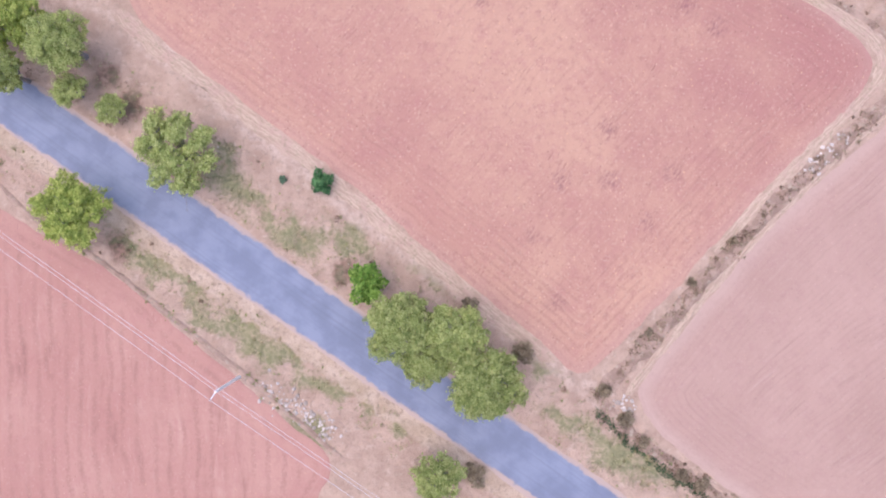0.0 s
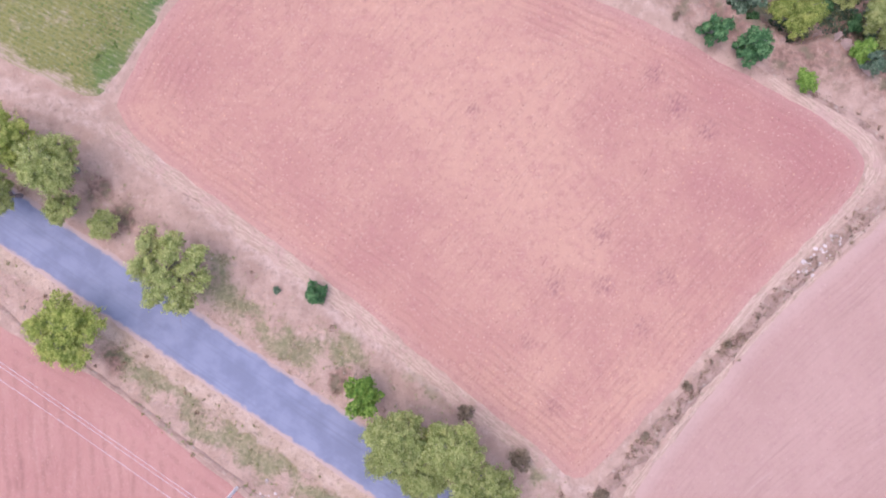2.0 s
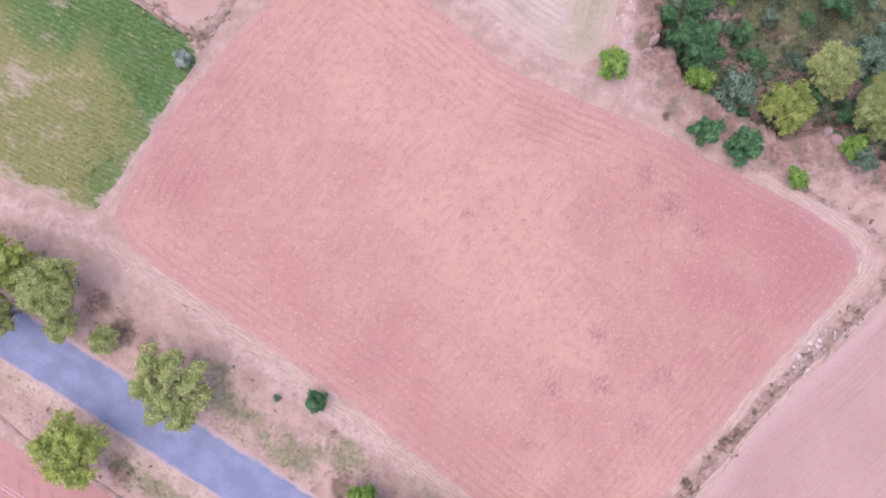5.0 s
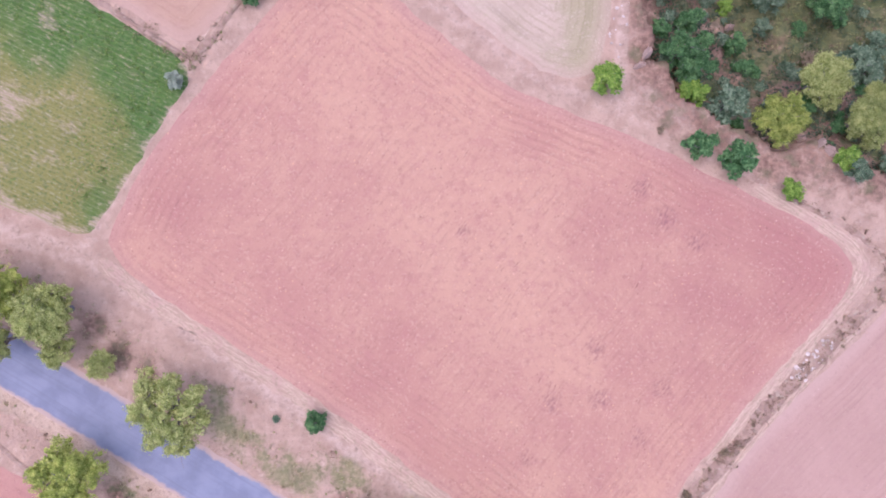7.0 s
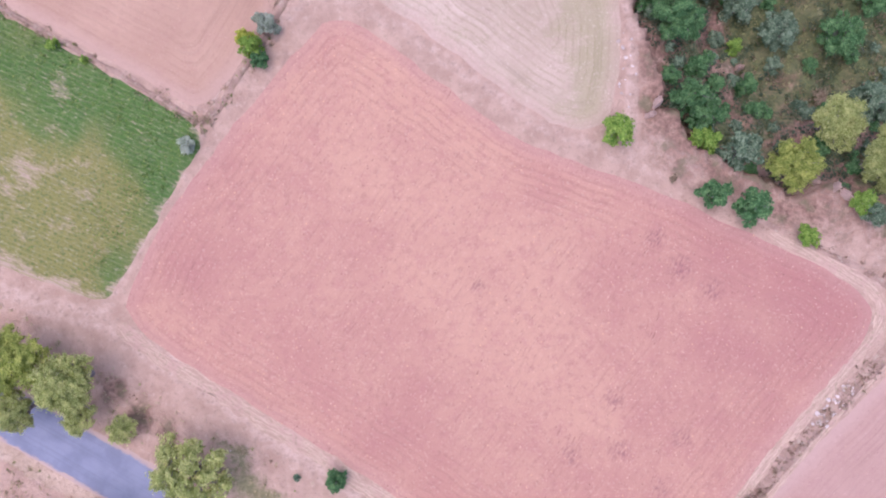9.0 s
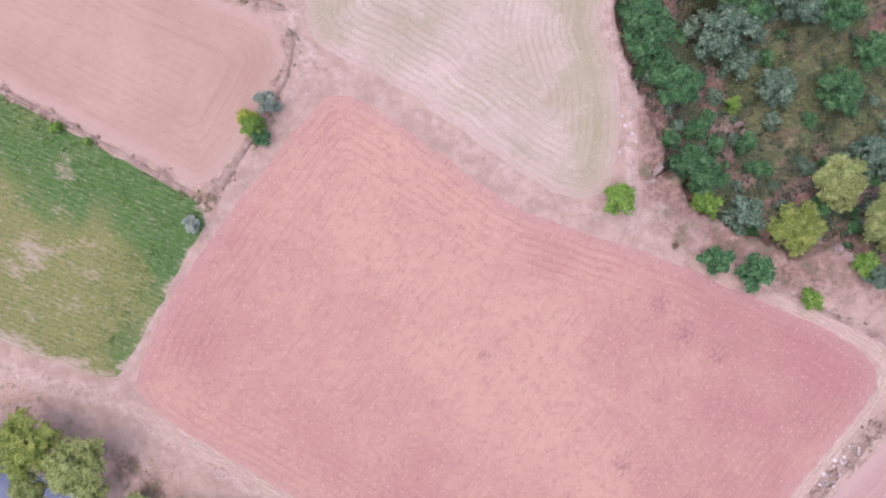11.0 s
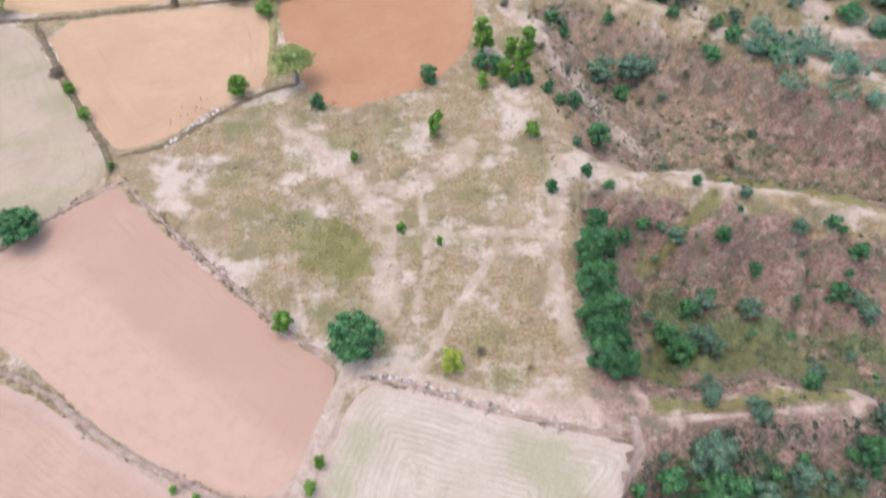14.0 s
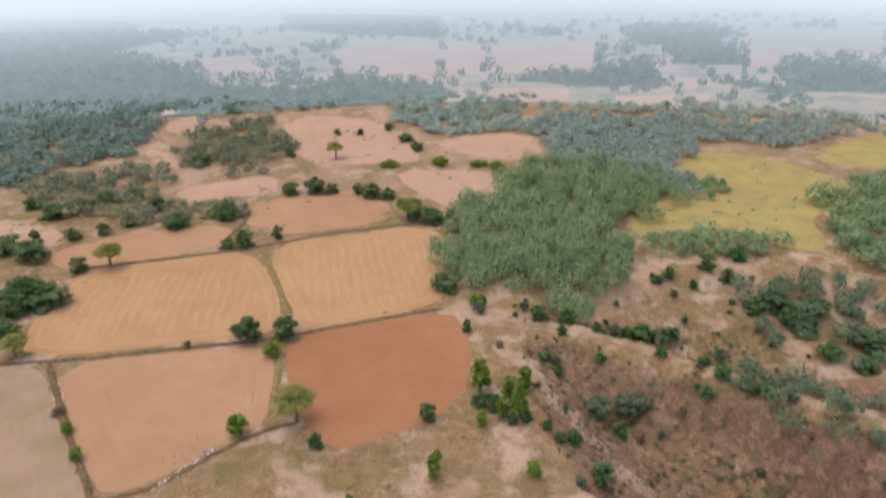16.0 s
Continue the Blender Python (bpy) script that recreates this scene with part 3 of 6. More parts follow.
LANE = [(-14, 75), (-16, 79), (-15, 85.5), (-12.5, 92), (-9.7, 99.4), (-7.9, 103.2), (-4, 110)]
RIM_PATH = [(33, 91), (33, 86.4), (28, 81), (25.6, 77.5), (26.8, 71.6), (28.4, 66), (27.5, 58), (27, 52)]
WALL_PATH = [(-7, 102), (-1, 102.2), (8, 98.2), (18, 94.2), (31, 90)]
COMMON_PATHS = [([(-20, 163), (-13.9, 155.1), (-7.2, 146.2), (-1.2, 133.8), (-0.5, 126), (-2.7, 118), (-1.1, 113.4)], 2.2), ([(-4, 142.7), (5.5, 140.3), (12.4, 145.5), (16.5, 151.4)], 2.4),
                ([(6, 140.2), (6.2, 124), (2.9, 112.9)], 0.8), ([(0.7, 130.3), (17.6, 128.4), (30.4, 126.9)], 1.1), ([(19.6, 128.8), (14.1, 118.4), (8.8, 112.3), (3.5, 102.9)], 0.9),
                ([(33.5, 147), (30.5, 134.4), (27.7, 121.6), (26.6, 110.4), (28.2, 102.2), (31.1, 94.5)], 1.5)]
GULLY_PATHS = [([(32, 199), (35.7, 192.8), (37.9, 183), (42.1, 176), (45.6, 167.8), (50.6, 162.7), (54, 157)], 2.3), ([(58, 220), (79, 231), (91, 247), (114, 240), (118, 207)], 4.0),
               ([(24, 222), (33, 218), (55, 206)], 3.0), ([(46, 45), (50, 42.5), (57, 38)], 2.5), ([(28, 50), (36, 47), (44, 43)], 2.0)]
COMMON_PATHS_ONLY = [pts for pts, _ in COMMON_PATHS]
GRASSY = [([(38, 93), (46, 92.6), (54, 92.4), (64, 92)], 2.2, 0.75, 0.85), ([(40, 104), (46, 105.5), (56, 106.5), (68, 101.5), (76, 95)], 6.0, 0.9, 0.45), ([(57, 142.5), (70, 140), (84, 130), (92, 126)], 2.5, 0.8, 0.9), ([(46, 125), (51, 127), (56, 130.5), (60, 133)], 1.6, 0.8, 0.9)]


def near(x, y, pts, width):
    return 1 - smooth(width * 0.4, width * 1.4, line_dist(x, y, pts))


xs, ys = spread(-64, 96, 0.65, -3600, 3600), spread(-36, 215, 0.65, -1500, 4300)
gx, gy = (a.ravel() for a in np.meshgrid(xs, ys))
gd = ravine(gx, gy)
across = gx * ROAD_SIDE.x + gy * ROAD_SIDE.y - ROAD_MID
SHOULDER = 1 - smooth(0.9, 1.9, abs(across + ROAD_HALF + 1.1) + 0.4 * waves(gx, gy, 5, 3))
bare = np.maximum.reduce([near(gx, gy, FARM_TRACK, 2.0) * 0.75, near(gx, gy, FIELD_PATH, 1.3) * 0.6, near(gx, gy, LANE, 1.2) * 1.35, near(gx, gy, RIM_PATH, 1.0) * 1.35,
                          near(gx, gy, WALL_PATH, 1.6), SHOULDER * 1.25, (1 - smooth(0.2, 0.9, abs(across - ROAD_HALF - 0.2))) * 0.5]
                         + [near(gx, gy, pts, w * (1.25 + 0.6 * waves(gx, gy, 9, 2))) * ((0.68 if pts in COMMON_PATHS_ONLY else 0.78) + 0.25 * waves(gx, gy, 8, 5)) for pts, w in COMMON_PATHS + GULLY_PATHS] + [near(gx, gy, s, w + 0.6 * w * waves(gx, gy, 13, 3)) * (0.62 + 0.35 * waves(gx, gy, 9, 8)) for s, w in zip(SPURS, (0.7, 1.6, 1.5))])
for x, y, r in PALE:
    bare = np.maximum(bare, 0.42 * np.exp(-((gx - x) ** 2 + (gy - y) ** 2) / (r * r)))
bare = np.maximum(bare, smooth(203, 222, gy) * smooth(24, 34, gx) * (0.16 + 0.25 * waves(gx, gy, 18, 4)) * smooth(400, 300, gy))
bare = np.maximum(bare, (0.5 + 0.3 * waves(gx, gy, 30, 6)) * smooth(285, 340, gy))
green = np.zeros_like(gx)
for x, y, r in OLIVE_PATCH:
    green = np.maximum(green, 0.6 * np.exp(-((gx - x) ** 2 + (gy - y) ** 2) / (r * r)))
for x, y, r in GREEN:
    dx, dy = gx - x + 1.4 * waves(gx, gy, 7, 3), gy - y + 1.4 * waves(gx, gy, 7, 9)
    a, b = dx * ROAD_WAY.x + dy * ROAD_WAY.y, dx * ROAD_SIDE.x + dy * ROAD_SIDE.y
    green = np.maximum(green, 0.85 * np.exp(-(a / (2.0 * r)) ** 2 - (b / (0.8 * r)) ** 2))
green = np.maximum(green, np.where(inside(gx, gy, MEADOW), smooth(0, 4, line_dist(gx, gy, MEADOW + MEADOW[:1]) + 1.2 * waves(gx, gy, 6, 4)) * 0.95, 0))
green = np.maximum(green, smooth(13, 21, gd + 3 * waves(gx, gy, 25, 2)) * 0.85 * (gy < 215))
green = np.maximum(green, (0.35 + 0.45 * (gy < 96)) * smooth(-0.6, 0.6, waves(gx, gy, 30, 8)) * smooth(3, 9, gd))
green *= 1 - 0.75 * smooth(120, 160, gy) * (gx > 24)
green = np.maximum(green, 0.4 * smooth(255, 300, gy))
streak = np.zeros_like(gx)
for pts, wide, strong, yellow in GRASSY:
    k = near(gx, gy, pts, wide * (1 + 0.4 * waves(gx, gy, 9, 6)))
    green, streak = np.maximum(green, strong * k), np.maximum(streak, yellow * k)
green = np.maximum(green, 0.75 * smooth(1.5, 4, gd) * (gy < 86) * smooth(0.5, -0.3, waves(gx, gy, 15, 3)))
dark_earth = np.zeros_like(gx)
for x, y, r in BROWN:
    dark_earth = np.maximum(dark_earth, 0.75 * np.exp(-((gx - x) ** 2 + (gy - y) ** 2) / (r * r)))
dry = smooth(86, 104, gy) * (1 - smooth(4, 10, gd) * (1 - np.maximum(smooth(196, 215, gy), 0.8 * smooth(136, 150, gy)))) * 0.9
dry = np.maximum.reduce([dry * (1 - smooth(0.1, 0.5, streak)), streak, 1.1 * SHOULDER])
ravine_mask = np.maximum(smooth(1.5, 7, gd + 1.5 * waves(gx, gy, 10, 4)) * (1 - 0.85 * smooth(196, 222, gy + 0.3 * gx - 18)), dark_earth)
rim = 0.7 * np.exp(-(line_dist(gx, gy, PLATEAU) / 6.5) ** 2) * (gy < 100) * smooth(24, 30, gx)
ravine_mask = np.maximum.reduce([ravine_mask, rim, 0.75 * smooth(36, 42, gx) * smooth(6, 2, abs(gy - 88.3 + 0.5 * waves(gx, gy, 6, 2))) * smooth(72, 60, gx), smooth(0.5, 1.8, gd) * (gy < 90) * (gx > 26)])
ravine_mask = ravine_mask * (1 - 0.42 * smooth(140, 156, gy) * smooth(115, 75, gx))
bare = bare * (1 - 0.5 * smooth(0.1, 0.5, rim))
gz = height(gx, gy)
w, hgt = len(xs), len(ys)
quads = [(j * w + i, j * w + i + 1, (j + 1) * w + i + 1, (j + 1) * w + i) for j in range(hgt - 1) for i in range(w - 1)]
ground = new("ground", mesh_of("ground", np.stack([gx, gy, gz], 1), quads, GROUND, dict(bare=bare, green=green, dry=dry, ravine=ravine_mask)))
tagged(ground, "dry reddish earth with straw, scrub and red ravine slopes", "ground", kind="structure")


# ---- the hazy distance beyond the last fields ----
FAR_PLOTS = [[(-148, 691), (-116, 707), (-80, 630), (-55, 592), (-77, 585), (-109, 610), (-138, 650)], [(-38, 691), (-4, 785), (79, 782), (55, 557), (10, 588), (-29, 639)],
             [(-219, 1060), (-165, 1071), (-95, 983), (-98, 922), (-185, 962)], [(-275, 963), (-248, 945), (-231, 880), (-256, 896)], [(77, 767), (114, 732), (88, 573), (57, 579)],
             [(126, 757), (228, 735), (171, 566), (92, 581)], [(80, 524), (136, 514), (125, 474), (76, 482)], [(158, 485), (220, 480), (196, 431), (151, 443)],
             [(222, 436), (260, 460), (272, 391), (254, 378)], [(401, 790), (545, 758), (416, 582), (359, 613), (284, 553)], [(-136, 486), (-122, 498), (-112, 484), (-126, 474)]]
FAR_WOODS = [[(-700, 700), (-406, 902), (-305, 849), (-218, 727), (-140, 633), (-109, 564), (-59, 542), (-49, 492), (-86, 470), (-116, 440), (-330, 330), (-700, 400)], [(-108, 557), (-43, 539), (-26, 579), (53, 542), (46, 471), (-15, 460), (-48, 481)],
             [(-115, 1085), (102, 1005), (80, 796), (-25, 835), (-96, 903)], [(-509, 1130), (-310, 1034), (-189, 855), (-237, 754), (-414, 920)], [(106, 547), (145, 579), (202, 586), (243, 636), (201, 523), (162, 513)],
             [(348, 605), (358, 574), (393, 550), (328, 462), (278, 482)], [(276, 674), (330, 714), (320, 620), (297, 577), (249, 595)], [(296, 850), (385, 830), (364, 735), (294, 682), (251, 704)]]


def covered(x, y, shapes, rag):
    """1 well inside any of the shapes, 0 well outside, with a ragged edge."""
    k = np.zeros_like(x)
    for pts in shapes:
        d = line_dist(x, y, pts + pts[:1])
        k = np.maximum(k, smooth(-rag, rag, np.where(inside(x, y, pts), d, -d)))
    return k


def far_cover(x, y):
    plot = covered(x, y, FAR_PLOTS, 4)
    k = np.maximum(covered(x, y, FAR_WOODS, 14), 0.6 * smooth(0.35, 0.8, 0.8 * waves(x, y, 120, 3) + 0.45 * waves(x, y, 50, 6)))
    return plot, k * (1 - plot)


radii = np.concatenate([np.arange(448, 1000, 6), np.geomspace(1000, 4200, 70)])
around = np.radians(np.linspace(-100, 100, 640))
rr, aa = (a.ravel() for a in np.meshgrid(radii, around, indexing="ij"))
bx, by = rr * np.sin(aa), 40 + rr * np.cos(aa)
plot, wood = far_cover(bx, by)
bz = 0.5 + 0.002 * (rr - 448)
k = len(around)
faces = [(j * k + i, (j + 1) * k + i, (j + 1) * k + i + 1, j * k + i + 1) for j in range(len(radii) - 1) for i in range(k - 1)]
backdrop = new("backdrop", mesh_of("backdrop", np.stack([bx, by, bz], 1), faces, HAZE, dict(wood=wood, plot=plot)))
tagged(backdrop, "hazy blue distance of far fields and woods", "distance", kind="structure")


def far_trees(gap, low, high, cards, size):
    """The tree tops of the far woods: ragged clumps standing on the distant ground."""
    rng = np.random.default_rng(91)
    px, py = (a.ravel() for a in np.meshgrid(np.arange(-520, 520, gap), np.arange(low, high, gap)))
    px, py = px + rng.uniform(-0.5, 0.5, px.shape) * gap, py + rng.uniform(-0.5, 0.5, py.shape) * gap
    plot, wood = far_cover(px, py)
    r = np.hypot(px, py - 40)
    keep = (rng.uniform(0, 1, px.shape) < 0.06 * (1 - plot) + 1.0 * plot * (1 - plot) + 0.8 * wood) & (r > 462) & (abs(px) < 0.75 * py)
    px, py, r = px[keep], py[keep], r[keep]
    n = len(px)
    wide, tall = rng.uniform(2.6, 5.5, n), rng.uniform(4, 8.5, n)
    way = rng.normal(0, 1, (n, cards, 3))
    way /= np.linalg.norm(way, axis=2)[:, :, None]
    at = way * np.stack([wide, wide, tall * 0.5], 1)[:, None, :] * rng.uniform(0.6, 1.05, (n, cards, 1))
    at += np.stack([px, py, 0.5 + 0.002 * (r - 448) + tall * 0.48], 1)[:, None, :]
    v, f = leaf_cards(rng, at.reshape(-1, 3), way.reshape(-1, 3) + np.array([0, 0, 0.5]), size, 0.4)
    # The clumps glow too, with the backdrop's painted haze.
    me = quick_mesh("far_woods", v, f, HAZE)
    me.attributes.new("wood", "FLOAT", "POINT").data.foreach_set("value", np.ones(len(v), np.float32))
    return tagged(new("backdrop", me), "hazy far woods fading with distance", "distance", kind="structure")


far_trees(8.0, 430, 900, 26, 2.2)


# ---- fields ----
def field(outline, material, label, angle=0.0, step=1.5, lift=0.09, cut=3, stains=(), name="field", extra=None):
    """A ploughed plot: an uneven sheet of soil with round corners, rows at an angle, and a little height over its margin."""
    border = rounded(outline, cut)
    dense = []
    for a, b in zip(border, border[1:] + border[:1]):
        k = max(1, int(math.dist(a, b) / 1.2))
        dense += [(a[0] + (b[0] - a[0]) * i / k, a[1] + (b[1] - a[1]) * i / k) for i in range(k)]
    bx, by = np.array(dense).T
    bx, by = bx + 0.22 * waves(bx, by, 5, 2) + 0.1 * waves(bx, by, 1.7, 4), by + 0.22 * waves(bx, by, 5, 7) + 0.1 * waves(bx, by, 1.7, 9)
    dense = list(zip(bx.tolist(), by.tolist()))
    px, py = (a.ravel() for a in np.meshgrid(np.arange(bx.min(), bx.max(), step), np.arange(by.min(), by.max(), step)))
    px, py = px + 0.2 * step * waves(px, py, 3.3, 3), py + 0.2 * step * waves(px, py, 3.7, 5)
    keep = inside(px, py, dense)
    px, py = px[keep], py[keep]
    keep = line_dist(px, py, dense + dense[:1]) > step * 0.45
    px, py = np.concatenate([bx, px[keep]]), np.concatenate([by, py[keep]])
    n = len(bx)
    got, _, tris, *_ = delaunay_2d_cdt([Vector((float(a), float(b))) for a, b in zip(px, py)], [(i, (i + 1) % n) for i in range(n)], [], 1, 1e-5)
    px, py = np.array([v.x for v in got]), np.array([v.y for v in got])
    edge = line_dist(px, py, dense + dense[:1])
    z = height(px, py) + np.where(edge < 0.05, 0.02, lift + 0.03 * waves(px, py, 6, 2))
    c, s = math.cos(radians(angle)), math.sin(radians(angle))
    attrs = dict(edge=edge, row=-s * px + c * py, along=c * px + s * py, stain=np.zeros_like(px))
    for x, y, r in stains:
        attrs["stain"] = np.maximum(attrs["stain"], np.exp(-((px - x) ** 2 + (py - y) ** 2) / (r * r)))
    for key, fn in (extra or {}).items():
        attrs[key] = fn(px, py)
    ob = new(name, mesh_of(name, np.stack([px, py, z], 1), [tuple(f) for f in tris], material, attrs))
    return tagged(ob, label, "field", "farm plots", "structure")


MAIN = [(-42.9, 32.9), (-39.8, 39.6), (-34.4, 47.5), (-27.4, 55.2), (-20.5, 62.1), (-15.4, 67.2), (-11.2, 70.6), (-6.2, 67.8), (-0.7, 62.6), (5.6, 57.2), (10.5, 52.7), (16.2, 49.6), (23.5, 46.4), (30.7, 43.2), (38.6, 38.7), (46.5, 34.3),
        (52, 31), (57.2, 26.6), (56.2, 22.6), (52.8, 18.3), (46.4, 12.4), (39.2, 4.7), (31.6, -4), (24.2, -11.5), (18.4, -17.2), (14, -12.6), (8.8, -8.6), (-1.8, 0), (-13.8, 10), (-28.9, 21.3), (-37.2, 27.3)]
field(MAIN, RED_SOIL, "large red ploughed field with pale clods", 50, 1.2, cut=2,
      extra=dict(tone=lambda x, y: 0.5 * np.exp(-(line_dist(x, y, [(-14, 63), (-2, 42), (9, 27), (14, 18)]) / 13) ** 2) - 0.5 * smooth(20, 45, x) * smooth(10, 25, y) + 0.15 * smooth(20, 0, y)),
      stains=[(21.6, 16.2, 1.9), (30.5, 10.6, 1.7), (15.5, 9.5, 1.8), (22, 9.5, 1.7), (15.2, -6.8, 1.6), (32, 33, 2.2), (36, 30, 1.8), (5, 33, 1.3), (27, 4, 1.5), (29, 37.5, 1.8), (12, 2, 1.4)])
field([(58.7, 16.8), (49.1, 9.3), (40.9, 1), (33.5, -8.4), (26, -17.6), (26, -19.8), (28.3, -23.4), (35.1, -29.4), (42, -34), (60, -46), (140, -60), (140, 0), (75, 22), (64, 23)],
      PINK_SOIL, "pale pink harrowed field beside the stony bank", 40, 2.0, cut=2)
field([(-140, 55), (-64, 8.5), (-54.2, 2.4), (-47.5, -0.9), (-41.4, -5), (-33.9, -11.7), (-27.1, -16.9), (-19.6, -23.6), (-13.6, -28), (-17, -34), (-30, -60), (-70, -100), (-140, -60)],
      STREAK_SOIL, "red ploughed field with dark wavy furrows", 92, 2.0, cut=2)
field([(-110, 112), (-75, 87.5), (-55.9, 74.6), (-43.1, 66), (-36, 61), (-30.6, 57.2), (-30.1, 55), (-31.3, 53), (-35.4, 47.6), (-38.4, 43.3), (-43.4, 36.4), (-45.4, 34.4), (-52.6, 38), (-60, 41.5), (-80, 51), (-110, 68)],
      CROP, "patchy green crop in rows thinning to bare soil", -28, 1.2, cut=2, lift=0.15, name="crop_field",
      extra=dict(bare=lambda x, y: 0.34 * (1 - smooth(0.5, 5.0, (y - 33.6) + 0.48 * (x + 46.5))) + 0.25 * np.exp(-((x + 54) ** 2 + (y - 52.5) ** 2) / 9) + 0.3 * np.exp(-((x + 48.5) ** 2 + (y - 64.5) ** 2) / 4) + 0.3 * smooth(0.7, 0.0, line_dist(x, y, [(-43.4, 36.4), (-38.4, 43.3), (-35.4, 47.6), (-30.4, 55), (-30.9, 57.3)])),
                 lush=lambda x, y: (0.75 * smooth(15, 5, line_dist(x, y, [(-75, 88), (-43, 66.4), (-30.5, 57)]) + 1.5 * waves(x, y, 9, 3)) + 0.55 * smooth(6, 1, line_dist(x, y, [(-30.5, 57), (-35.4, 47.6), (-43.4, 36.4)]) + 1.0 * waves(x, y, 7, 5))) * 0.62))
field([(-110, 112.5), (-75, 88.6), (-55.8, 76), (-46.6, 70), (-34.4, 62.2), (-30.2, 58.8), (-24.6, 64.2), (-20.3, 70.2), (-17.6, 73.8), (-17, 77.5), (-19.2, 81), (-26.3, 84.5), (-34.5, 89), (-43.2, 95),
       (-52.5, 103), (-58, 106), (-75, 112), (-110, 124)], EARTH_SOIL, "pale tan-pink ploughed field with fine furrows", -30, 1.6, cut=2)
field([(-110, 108), (-75, 127), (-66.5, 134.9), (-55.4, 145.1), (-50.6, 148), (-48.3, 144.3), (-32.4, 126.3), (-18.3, 110.8), (-10.6, 105), (-9.8, 102.3), (-11.9, 97.6), (-15, 88.8), (-17.8, 85.8),
       (-23.1, 85.5), (-32.1, 89.9), (-43.3, 97.4), (-52.7, 106), (-62.8, 115.2), (-80, 118)], CLAY_SOIL, "tan harrowed field, darker along one half", -42, 1.8, cut=2,
      extra=dict(tone=lambda x, y: 0.5 - 1.0 * smooth(-2.5, 2.5, (y - 121.2) + 0.95 * (x + 47.7) + 0.5 * waves(x, y, 16, 3))))
field([(-6.6, 100.4), (-1.1, 100.8), (7.2, 97), (17.6, 92.6), (30.3, 88), (32.4, 86.7), (30.8, 82.2), (25.2, 77.8), (24.9, 74.5), (26.4, 69.7), (26.6, 63.7), (25.4, 57), (23.4, 53), (20, 52.4), (15.8, 54),
       (10.9, 58.1), (4, 64.2), (-3, 70.3), (-9.6, 74.6), (-13.2, 76.8), (-14.2, 80.4), (-13.3, 85.3), (-10.3, 92)], STUBBLE, "pale stubble field with faint green rows", -38, 1.3, cut=2,
      extra=dict(lush=lambda x, y: 0.5 * np.exp(-(line_dist(x, y, [(23, 58), (23.5, 72), (19, 84), (17, 88)]) / 4.5) ** 2) + 0.35 * np.exp(-(line_dist(x, y, [(-11, 80), (-8, 90), (0, 84)]) / 5) ** 2) - 0.4 * np.exp(-(line_dist(x, y, [(-3, 98), (12, 93), (6, 76)]) / 6) ** 2)))
field([(-79.1, 205.2), (-52.1, 206.8), (-31.2, 208), (-24.3, 199.9), (-23.2, 175.8), (-33.5, 169.6), (-43.6, 159.9), (-51.1, 157.5), (-54.1, 159.1), (-64.9, 176.8)], TAN_SOIL, "tan harrowed field with a dark far edge", 0, 2.5, cut=1)
field([(-23, 200), (-22.4, 210.6), (-6.8, 215), (20.8, 220), (24.6, 205.9), (22, 185.8), (12.8, 171.8), (1.4, 167.6), (-9.5, 164.5), (-17.4, 175)], BROWN_SOIL, "dark reddish brown ploughed field", 15, 2.5, cut=1)
field([(-96, 261), (-66.7, 264.6), (-39.6, 270.6), (-26.6, 232), (-25.6, 214.5), (-36.3, 212.4), (-49, 211.2), (-87, 208.6), (-93.5, 218.7)], ROW_SOIL, "tan field with curved pale furrows", 92, 3, cut=2)
field([(-36.9, 272.4), (-12.1, 279), (27, 284.6), (21, 240.5), (20, 223.6), (-10.1, 216), (-19.8, 213.8), (-24.6, 230.1)], ROW_SOIL, "tan field with pale furrows beside a grassy bank", 95, 3, cut=2)
field([(-140, 200), (-92.7, 206), (-81, 204), (-69.4, 181.3), (-55.9, 159.1), (-53, 151.3), (-60.3, 142), (-75, 130), (-140, 112)], STRAW_SOIL, "dull straw-strewn field with greenish patches", 20, 3, cut=2)
field([(-50, 297), (-47, 316), (-13.7, 332), (8, 311), (6.6, 289), (-12.2, 284.6), (-31.7, 279.8)], TAN_SOIL, "tan harrowed field below a row of trees", 10, 4, cut=2)
field([(-108.8, 274.7), (-99.8, 284), (-83.1, 292), (-53, 296), (-46.2, 275.8), (-67.2, 267.5), (-86.8, 262.4), (-99.8, 262)], TAN_SOIL, "long tan field beside a lone tree", 5, 4, cut=2)
field([(-52, 473), (11.7, 448), (28, 366), (11.2, 360), (-36.5, 366.5)], HAZED_SOIL, "far tan field with a lone tree", 70, 6, cut=1)
field([(33.5, 401), (84, 411), (84, 348), (39.2, 373)], HAZED_SOIL, "far reddish field by the woods", 10, 6, cut=1)
field([(5.8, 352), (56.1, 344), (63, 327), (54.1, 306), (35.9, 290), (22.8, 311)], HAZED_SOIL, "far tan field between hedges", 10, 5, cut=1)
field([(-83, 338), (-62.9, 346.5), (-41, 351.5), (-38.6, 327), (-59, 323), (-75, 322)], HAZED_SOIL, "far reddish strip of ploughed soil", 5, 5, cut=1)
field([(-120, 463), (-86, 490), (-85, 444), (-104.2, 427)], HAZED_SOIL, "far red field among dark woods", 5, 6, cut=1)
field([(-118, 409), (-80, 383), (-91.8, 364)], HAZED_SOIL, "far red corner of ploughed soil", 5, 6, cut=1)
